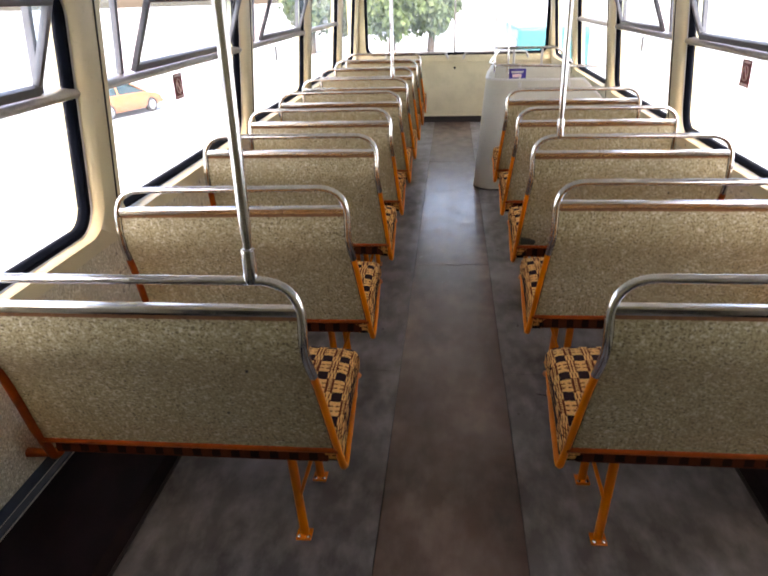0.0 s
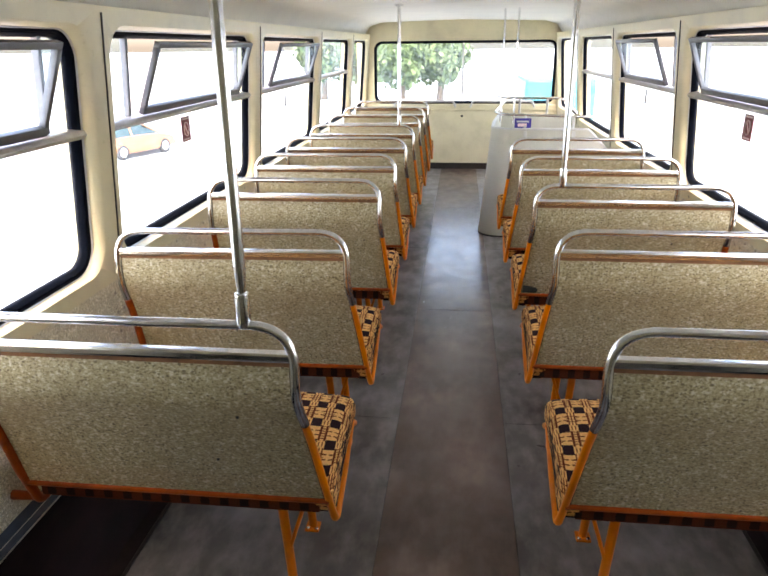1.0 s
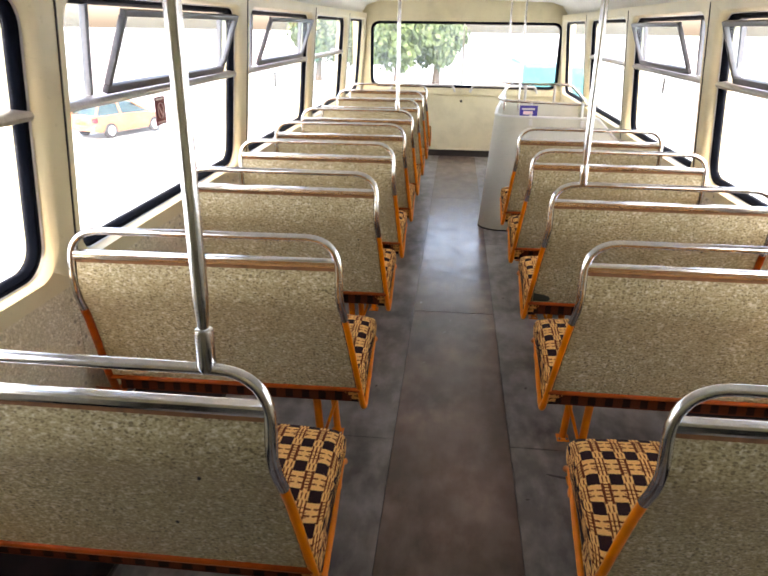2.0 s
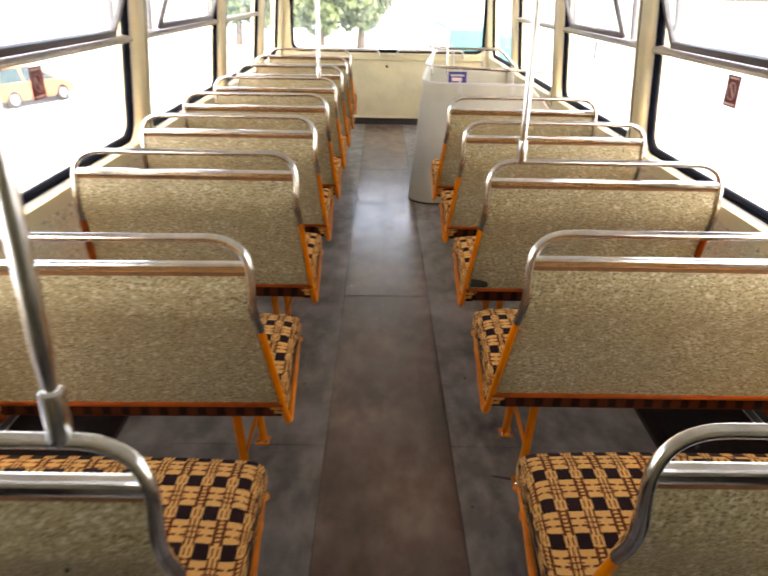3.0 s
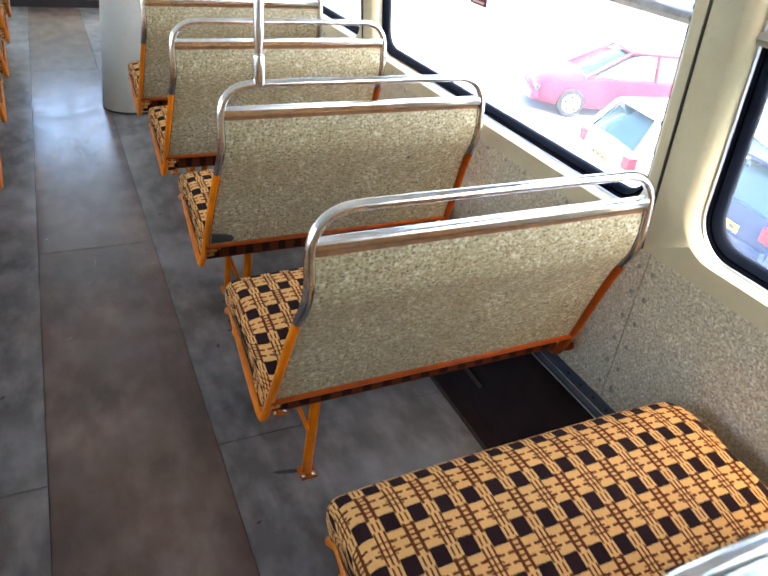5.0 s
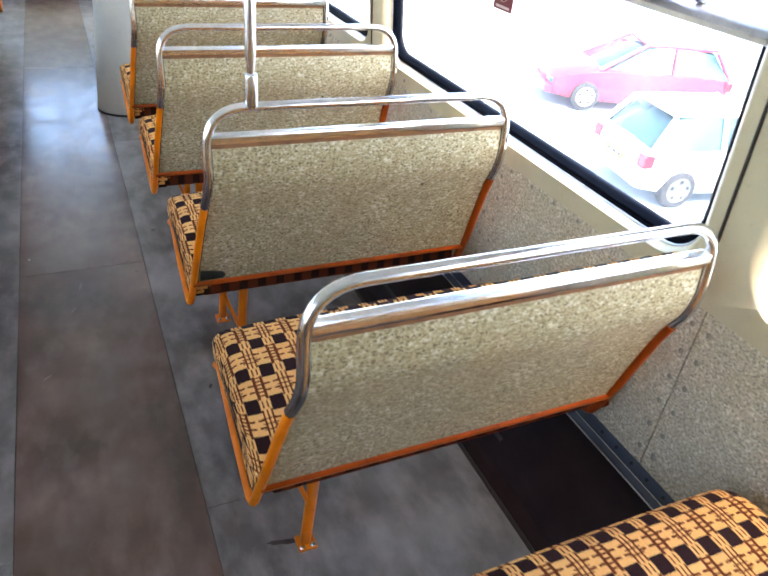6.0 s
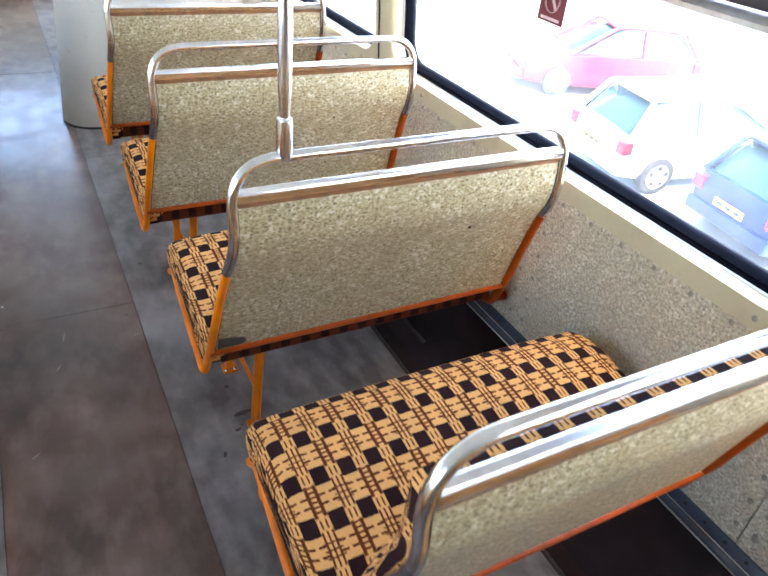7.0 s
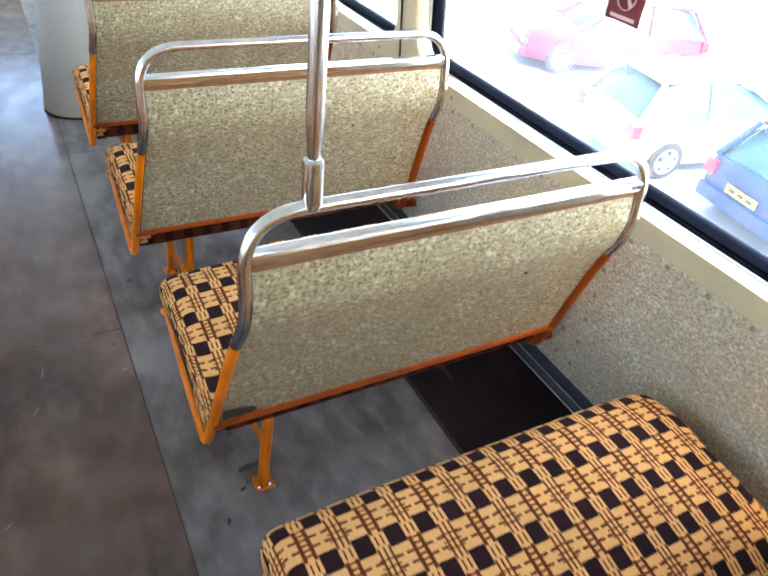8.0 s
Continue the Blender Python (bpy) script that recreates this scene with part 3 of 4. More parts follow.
def window_bay(index, side, y0, y1, transom=True, vent=True):
    """One bay between two posts: moulded surround, rubber seal, pane, transom and vent."""
    s = side
    X = lambda d: MID + s * (WALL + d)
    name = "window_%d" % index
    win = thing(name, "side window in a cream moulded surround with black rubber seal", "window", kind="structure")
    A = rounded_loop(y0 + 0.036, y1 - 0.072, 0.793, 1.585, 0.115)
    B = rounded_loop(y0 + 0.062, y1 - 0.108, 0.801, 1.570, 0.095)
    C = rounded_loop(y0 + 0.090, y1 - 0.138, 0.832, 1.545, 0.070)
    O = outer_rect(y0, y1, 0.742, 1.64)
    ring = lambda L, d: [(X(d), y, z) for y, z in L]
    mid = lambda L, M, t: [(p[0] * (1 - t) + q[0] * t, p[1] * (1 - t) + q[1] * t) for p, q in zip(L, M)]
    rings = [ring(O, 0.10), ring(O, -0.002), ring(A, -0.002), ring(mid(A, B, 0.25), 0.002), ring(mid(A, B, 0.7), 0.014), ring(B, 0.036), ring(B, 0.10)]
    part("surround", loop_band(rings), CREAM, win, "cream painted moulded window surround")
    lip = [ring(mid(A, B, 0.90), 0.030), ring(mid(B, C, 0.04), 0.028), ring(mid(B, C, 0.14), 0.034)]
    part("lip", loop_band(lip), ALU, win, "thin metal lip")
    bead = [ring(mid(B, C, -0.05), 0.040), ring(mid(B, C, 0.12), 0.033), ring(mid(B, C, 0.40), 0.036), ring(mid(B, C, 0.46), 0.041), ring(mid(B, C, 0.54), 0.037), ring(mid(B, C, 0.9), 0.046), ring(C, 0.053), ring(C, 0.064), ring(mid(B, C, -0.05), 0.07)]
    part("rubber_seal", loop_band(bead), RUBBER, win, "black rubber seal")
    g = part("pane", strip_pane(X(0.058), y0 + 0.070, y1 - 0.116, 0.81, 1.253 if transom else 1.56), PANE, win, smooth=False)
    g.visible_shadow = False
    if transom:
        ya, yb = y0 + 0.064, y1 - 0.104
        bar = [(0.050, 1.240), (0.026, 1.244), (0.018, 1.256), (0.026, 1.268), (0.050, 1.276), (0.068, 1.276), (0.068, 1.240)]
        part("transom", strip([(MID + s * (WALL + d), z) for d, z in bar], ya, yb, True), ALU, win, "aluminium transom bar")
        ha, hb = (y0 + 0.30, y1 - 0.31) if vent else (yb, yb)
        for a, b in ((ya, ha - 0.045), (hb + 0.045, yb)):
            if b - a > 0.05:
                g = part("pane", strip_pane(X(0.058), a, b, 1.276, 1.56), PANE, win, smooth=False)
                g.visible_shadow = False
        if vent:
            for y in (ha - 0.045, hb + 0.045):
                part("stay_bar", box(*sorted((X(0.045), X(0.068))), y - 0.009, y + 0.009, 1.277, 1.56, bevel=0.003), ALU_DARK, win)
            hopper(win, s, ha + 0.004, hb - 0.004)
    lean_in(win, s)
    return win


def lean_in(ob, s):
    """Tips everything above the window ledge inwards."""
    for o in (ob, *ob.children_recursive):
        if o.data is None or o.name.startswith("hopper") or (o.parent is not None and o.parent.name.startswith("hopper")):
            continue
        for v in o.data.vertices:
            v.co.x -= s * TUMBLE * max(0.0, v.co.z - 0.80)


def strip_pane(x, y0, y1, z0, z1):
    return box(x - 0.002, x + 0.002, y0, y1, z0, z1, bevel=0)


def side_wall(side, name):
    s = side
    X = lambda d: MID + s * (WALL + d)
    wall = thing(name, "bus side wall with speckled laminate dado below cream window ledge", "wall", kind="structure")
    for y0, y1 in zip(POSTS[s], POSTS[s][1:]):
        cut = -0.030
        a, b = y0 + cut, y1 + cut
        part("laminate_panel", box(*sorted((X(0.0), X(0.012))), a + 0.0015, b - 0.0015, 0.286, 0.741, bevel=0.001), LIT_LAMINATE, wall, "speckled grey-beige laminate dado panel")
        part("outer_skin", box(*sorted((X(0.02), X(0.10))), a, b, -0.06, 0.741, bevel=0), CREAM, wall)
    # cove from floor to dado, and the metal rail at its head
    cove = [(COVE_X, 0.001), (COVE_X + 0.05, 0.012), (WALL - 0.045, 0.235), (WALL - 0.030, 0.262), (WALL + 0.02, 0.262), (WALL + 0.02, 0.001)]
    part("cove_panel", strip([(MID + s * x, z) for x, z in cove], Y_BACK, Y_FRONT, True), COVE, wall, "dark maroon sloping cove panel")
    part("cove_joint", strip([(MID + s * x, z) for x, z in ((COVE_X - 0.006, 0.0), (COVE_X - 0.005, 0.005), (COVE_X + 0.003, 0.006), (COVE_X + 0.008, 0.0))], Y_BACK, Y_FRONT, True), SEAM, wall)
    rail = [(WALL - 0.040, 0.252), (WALL - 0.036, 0.262), (WALL - 0.024, 0.268), (WALL - 0.022, 0.258), (WALL - 0.016, 0.256), (WALL - 0.014, 0.264), (WALL - 0.002, 0.283), (WALL + 0.004, 0.285), (WALL + 0.004, 0.250)]
    part("dado_rail", strip([(MID + s * x, z) for x, z in rail], Y_BACK, Y_FRONT, True), DADO_METAL, wall, "slate blue metal dado rail")
    for dx, z in ((0.0415, 0.257), (0.0195, 0.2635)):
        part("rail_bead", tube([(MID + s * (WALL - dx), Y_BACK, z), (MID + s * (WALL - dx), Y_FRONT, z)], 0.0022, 6), ALU, wall, "thin bright metal bead")
    for y in POSTS[s][1:-1]:
        part("post_seam", box(*sorted((X(-0.006), X(0.004))), y - 0.003, y + 0.003, 0.742, 1.62, bevel=0.001), SEAM, wall)
        part("post_cover", box(*sorted((X(-0.005), X(0.004))), y + 0.0035, y + 0.034, 0.796, 1.62, bevel=0.0015), CREAM, wall, "cream post cover strip")
    for o in wall.children:
        if o.name.startswith("post_"):
            for v in o.data.vertices:
                v.co.x -= s * TUMBLE * max(0.0, v.co.z - 0.80)
    return wall


wall_right = side_wall(1, "wall_right")
wall_left = side_wall(-1, "wall_left")
count = 0
for s in (1, -1):
    for k, (y0, y1) in enumerate(zip(POSTS[s], POSTS[s][1:])):
        if k == 0:
            # unseen rear bay, closed to keep daylight off the nearest seat backs
            rear = thing("wall_rear_side", "plain cream rear side panel", "wall", kind="structure")
            part("panel", box(*sorted((MID + s * WALL, MID + s * (WALL + 0.1))), y0, y1, 0.742, 1.84, bevel=0), CREAM, rear)
            continue
        count += 1
        last = k == len(POSTS[s]) - 2
        window_bay(count, s, y0, y1, not last, k < 4)

# ---------------------------------------------------------------- front bulkhead and window
wall_front = thing("wall_front", "cream front bulkhead panel under a wide two-pane windscreen", "wall", kind="structure")
FX0, FX1 = MID - WALL - 0.1, MID + WALL + 0.1
part("kick_board", box(FX0, FX1, Y_FRONT - 0.004, Y_FRONT + 0.06, 0.0, 0.075, bevel=0.002), SEAM, wall_front)
part("front_panel", box(FX0, FX1, Y_FRONT, Y_FRONT + 0.06, 0.076, 0.735, bevel=0.002), CREAM, wall_front)
part("beading", box(FX0, FX1, Y_FRONT - 0.012, Y_FRONT, 0.078, 0.098, bevel=0.003), CREAM, wall_front)
part("ledge", box(FX0, FX1, Y_FRONT - 0.030, Y_FRONT + 0.06, 0.736, 0.808, bevel=0.012), CREAM, wall_front)
part("catch", moved(lathe([(0.016, 0), (0.016, 0.008), (0.008, 0.016)], 12), pose(0.06, Y_FRONT, 0.665, 90)), SEAM, wall_front)


def end_ring(L, y):
    return [(x, y, z) for x, z in L]


A = rounded_loop(MID - 1.08, MID + 1.15, 0.818, 1.56, 0.10)
B = rounded_loop(MID - 1.05, MID + 1.12, 0.848, 1.53, 0.075)
O = outer_rect(FX0, FX1, 0.808, 1.84)
part("surround", loop_band([end_ring(O, Y_FRONT + 0.06), end_ring(O, Y_FRONT), end_ring(A, Y_FRONT), end_ring(A, Y_FRONT + 0.06)]), CREAM, wall_front)
part("rubber_seal", loop_band([end_ring(A, Y_FRONT + 0.05), end_ring(A, Y_FRONT - 0.006), end_ring(B, Y_FRONT + 0.012), end_ring(B, Y_FRONT + 0.05)]), RUBBER, wall_front)
for x0, x1 in ((MID - 1.07, 0.048), (0.064, MID + 1.14)):
    g = part("windscreen_pane", box(x0, x1, Y_FRONT + 0.03, Y_FRONT + 0.034, 0.81, 1.55, bevel=0), PANE, wall_front, smooth=False)
    g.visible_shadow = False
part("mullion", box(0.046, 0.067, Y_FRONT + 0.010, Y_FRONT + 0.045, 0.80, 1.56, bevel=0.004), ALU, wall_front, "slim aluminium mullion")

# unseen closing wall, set near and darker below to dim the seat backs
wall_back = thing("wall_back", "plain cream rear bulkhead", "wall", kind="structure")
part("rear_panel", box(FX0, FX1, Y_BACK - 0.06, Y_BACK, 0.80, 1.84, bevel=0), CREAM, wall_back)
part("rear_dado", box(FX0, FX1, Y_BACK - 0.06, Y_BACK + 0.004, -0.06, 0.798, bevel=0), LAMINATE, wall_back)

# plain shell of the lower deck, which carries this one
shell = thing("wall_lower_deck", "plain cream bus body shell below the upper deck", "bus body", kind="structure")
for s in (1, -1):
    part("side_panel", box(*sorted((MID + s * (WALL + 0.02), MID + s * (WALL + 0.10))), Y_BACK - 0.06, Y_FRONT + 0.06, GROUND + 0.02, -0.062, bevel=0.01), CREAM, shell)
for y in (Y_BACK - 0.06, Y_FRONT):
    part("end_panel", box(MID - WALL - 0.019, MID + WALL + 0.019, y, y + 0.06, GROUND + 0.02, -0.062, bevel=0.01), CREAM, shell)

# ---------------------------------------------------------------- seats, row by row
PLAIN = "double bus seat, orange tube frame, plaid cushion, speckled laminate back"
WITH_POLE = "orange-framed double bus seat carrying a chrome grab pole, plaid cushion"
# row: x of its middle, y, bend of the back, sag towards the wall in degrees
RIGHT_ROWS = {1: (0.0, 0.690, 0, 0), 2: (-0.006, 1.451, 0, 0), 3: (0.0, 2.17, 0, 0), 4: (0.0, 2.89, 0, 0), 5: (0.0, 3.61, 0, 0)}
LEFT_ROWS = {1: (0.0, 0.652, 0, 0), 2: (0.0, 1.386, 0, -0.6), 3: (-0.003, 2.180, 0.040, 0), 4: (-0.002, 2.890, 0.038, 0), 5: (0.0, 3.605, 0, 0), 6: (0, 4.31, 0, 0), 7: (0, 5.03, 0, 0), 8: (0, 5.76, 0, 0), 9: (0, 6.48, 0, 0)}


def seat_row(side, rows, label):
    """The bent backs are built singly, the straight ones are copies of the first."""
    out = {}
    for k, (x, y, bend, sag) in rows.items():
        at = pose(MID + x, y, 0.443 * math.tan(radians(abs(sag))), 0, sag)
        out[k] = copy_thing(out[1], at) if k > 1 and bend == 0 else seat(side, at, label, bend)
    return out


right_rows = seat_row(1, RIGHT_ROWS, PLAIN)
left_rows = seat_row(-1, LEFT_ROWS, WITH_POLE)
for k, ob in left_rows.items():
    tagged(ob, WITH_POLE if k in (1, 6) else PLAIN)
tagged(right_rows[3], "double bus seat with grab pole, dark patch on laminate back")
grab_pole(-0.396, LEFT_ROWS[1][1], 0.966)
grab_pole(0.464, RIGHT_ROWS[3][1], 0.966)
grab_pole(-0.396, LEFT_ROWS[6][1], 0.966)

# ---------------------------------------------------------------- stairwell enclosure
stair = thing("stairwell_enclosure", "grey painted stairwell screen with rounded corner, chrome rails on top", "stairwell screen")
SX, SY, SR = 0.222, 4.835, 0.17
outline = [(SX + 0.16, 6.60), (SX + 0.10, 6.0), (SX + 0.03, 5.4)]
for k in range(11):
    a = radians(180 + 90 * k / 10)
    outline.append((SX + SR + SR * math.cos(a), SY + SR + SR * math.sin(a)))
outline += [(0.7, SY), (1.03, SY), (MID + WALL - 0.02, SY)]
TOP = 0.878
LEAN_IN = 0.075


def wall_along(line, z0, z1, thick):
    bm = bmesh.new()
    n = len(line)
    ins, outs = [], []
    for i, p in enumerate(line):
        a, b = Vector(line[max(i - 1, 0)]), Vector(line[min(i + 1, n - 1)])
        d = (b - a).normalized()
        nn = Vector((-d.y, d.x)) * thick
        outs.append(Vector(p))
        ins.append(Vector(p) + nn)
    q = [[bm.verts.new((p.x, p.y, z)) for p in row] for row, z in ((outs, z0), (outs, z1), (ins, z1), (ins, z0))]
    for a, b in ((0, 1), (1, 2), (2, 3), (3, 0)):
        for i in range(n - 1):
            bm.faces.new((q[a][i], q[a][i + 1], q[b][i + 1], q[b][i]))
    for i in (0, n - 1):
        bm.faces.new([q[r][i] for r in range(4)])
    return bm


screen = wall_along(outline, 0.0, TOP, 0.022)
for v in screen.verts:
    if v.co.x < 0.9:
        v.co.x += LEAN_IN * v.co.z / TOP * min(1.0, (0.9 - v.co.x) / 0.5)
    if v.co.x > 1.1 and v.co.z > 0.5:
        v.co.z = 0.70
part("screen", screen, GREY, stair)
part("skirting", wall_along([(x, y) for x, y in outline[1:-1]], 0.0, 0.012, -0.004), SEAM, stair)
cap = [Vector((x + LEAN_IN * min(1.0, max(0.0, 0.9 - x) / 0.5), y, TOP + 0.002)) for x, y in outline if x < 1.1]
cap += [Vector((1.03, SY, TOP + 0.002)), Vector((MID + WALL - 0.02, SY, 0.702))]
part("cap_rail", tube([p + Vector((0.008, 0.010, 0)) for p in cap], 0.012, 10), WHITE, stair, "pale plastic capping")
rail_path = fillet([(0.50, 6.4, 0.995), (0.325, SY + 0.22, 0.995), (0.36, SY + 0.06, 0.99), (MID + WALL - 0.03, SY + 0.06, 0.968)], 0.12, 8)
part("guard_rail", tube(rail_path, 0.0105, 10), CHROME, stair, "chrome guard rail")
upper_path = fillet([(0.52, 6.3, 1.10), (0.345, SY + 0.42, 1.10), (0.40, SY + 0.25, 1.10), (0.86, SY + 0.25, 1.10), (0.98, SY + 0.25, 0.98)], 0.10, 8)
part("upper_rail", tube(upper_path, 0.0105, 10), CHROME, stair, "chrome upper rail")
for x, y in ((0.372, SY + 0.30), (0.475, SY + 0.24)):
    part("stanchion", tube([(x, y, 0.90), (x, y, CEIL)], 0.008, 10), CHROME, stair, "thin chrome stanchion")
for x in (0.552, 0.925):
    part("clip", box(x - 0.013, x + 0.013, SY - 0.012, SY - 0.002, TOP - 0.055, TOP - 0.010, bevel=0.004), WHITE, stair, "white plastic rail clip")
    part("post", tube([(x, SY + 0.03, TOP - 0.02), (x, SY + 0.06, 0.985)], 0.011, 8), WHITE, stair, "short white rail post")
for x in (0.52, 0.74):
    part("post", tube([(x, SY + 0.25, 0.97), (x, SY + 0.25, 1.10)], 0.010, 8), WHITE, stair, "short white rail post")
part("far_screen", box(SX + 0.20, MID + WALL - 0.03, 6.58, 6.602, 0.0, TOP - 0.06, bevel=0.002), GREY, stair)

notice = thing("notice", "small blue and red notice on the stairwell screen", "notice", at=pose(0.535, SY + 0.034, 0.925))
part("board", box(-0.065, 0.065, 0.0, 0.004, -0.038, 0.038, bevel=0.001), SIGN_BLUE, notice)
part("red_band", box(-0.040, 0.030, -0.002, 0.0, -0.026, -0.002, bevel=0.0005), SIGN_PINK, notice)
part("white_band", box(-0.050, 0.045, -0.002, 0.0, 0.006, 0.020, bevel=0.0005), WHITE, notice)

# ---------------------------------------------------------------- front rails
for x0, x1 in ((-0.80, -0.02), (0.16, 0.95)):
    fr = thing("front_handrail", "white tubular handrail on the front ledge", "handrail", "front handrails")
    part("bar", tube(fillet([(x0, Y_FRONT - 0.05, 0.775), (x0 + 0.03, Y_FRONT - 0.05, 0.850), (x1 - 0.03, Y_FRONT - 0.05, 0.850), (x1, Y_FRONT - 0.05, 0.775)], 0.04, 5), 0.013, 10), WHITE, fr)

# ---------------------------------------------------------------- stickers on the panes


def no_smoking(side, y, z):
    s = side
    at = Matrix.Translation((MID + s * (WALL + 0.0540 - TUMBLE * (z - 0.80)), y, z)) @ pose(0, 0, 0, 90, 0, -90 * s)
    st = thing("no_smoking_sticker", "dark red prohibition sticker with pale ring on the window pane", "sticker", "window stickers", at=at)
    part("backing", box(-0.048, 0.048, -0.054, 0.054, 0.0, 0.0012, bevel=0.0004), SIGN_RED, st)
    ring = bmesh.new()
    add_tube(ring, [(0.026 * math.cos(a), 0.030 * math.sin(a), 0.0018) for a in (2 * math.pi * k / 24 for k in range(25))], 0.0045, 6, 0.25)
    part("ring", ring, SIGN_PINK, st, "pale ring")
    part("slash", box(-0.004, 0.004, -0.028, 0.028, 0.0012, 0.0026, bevel=0.0004, m=pose(0, 0, 0, 0, 0, 35)), SIGN_PINK, st)
    part("text_bar", box(-0.034, 0.034, 0.041, 0.048, 0.0012, 0.002, bevel=0), SIGN_PINK, st)
    part("text_bar", box(-0.034, 0.034, -0.048, -0.041, 0.0012, 0.002, bevel=0), SIGN_PINK, st)


def small_sticker(side, y, z):
    s = side
    at = Matrix.Translation((MID + s * (WALL + 0.0540 - TUMBLE * (z - 0.80)), y, z)) @ pose(0, 0, 0, 90, 0, -90 * s)
    st = thing("text_sticker", "small dark lettered sticker on the window pane", "sticker", "window stickers", at=at)
    part("backing", box(-0.022, 0.022, -0.045, 0.045, 0.0, 0.0012, bevel=0.0004), SIGN_DARK, st)
    for k in range(4):
        part("text_bar", box(-0.016, 0.016, -0.034 + k * 0.02, -0.026 + k * 0.02, 0.0012, 0.002, bevel=0), WHITE, st)


no_smoking(1, 2.43, 1.172)
no_smoking(-1, 2.34, 1.170)
small_sticker(1, 4.10, 1.18)
small_sticker(-1, 4.13, 1.165)
small_sticker(-1, 5.85, 1.18)

# ---------------------------------------------------------------- outside: yard, cars, buses, trees

YARD = painted("pale_concrete_yard", (0.27, 0.32, 0.35), 0.8, 0.10, 0.6, 0.2)
ground = thing("ground", "pale concrete yard round the bus", "ground", kind="structure")
gm = bmesh.new()
bmesh.ops.create_grid(gm, x_segments=24, y_segments=24, size=600)
part("yard_sheet", moved(gm, pose(0, 0, GROUND)), YARD, ground, smooth=False)

CAR_GLASS = painted("car_glass", (0.013, 0.045, 0.052), 0.06, 0.1, 3, 0.0)
TYRE = painted("tyre_rubber", (0.02, 0.02, 0.022), 0.8, 0.2, 20)
RIM = metal("alloy_rim", (0.6, 0.6, 0.62), 0.3, 0.2)
PLATE = painted("yellow_plate", (0.75, 0.42, 0.02), 0.45, 0.05, 10)
LAMP_RED = painted("red_lamp", (0.45, 0.01, 0.02), 0.15, 0.05, 10)
TRIM = painted("black_car_trim", (0.02, 0.025, 0.04), 0.45, 0.1, 10)


def car_paint(name, col):
    n = Nodes(name)
    f = n.noise(n.coord(), 3, 3)
    c = n.ramp(f, [(0.3, tuple(x * 0.85 for x in col)), (0.7, col)])
    return n.done(c, 0.34, 0.0, Coat_Weight=0.25, Coat_Roughness=0.05, Specular_IOR_Level=0.3)


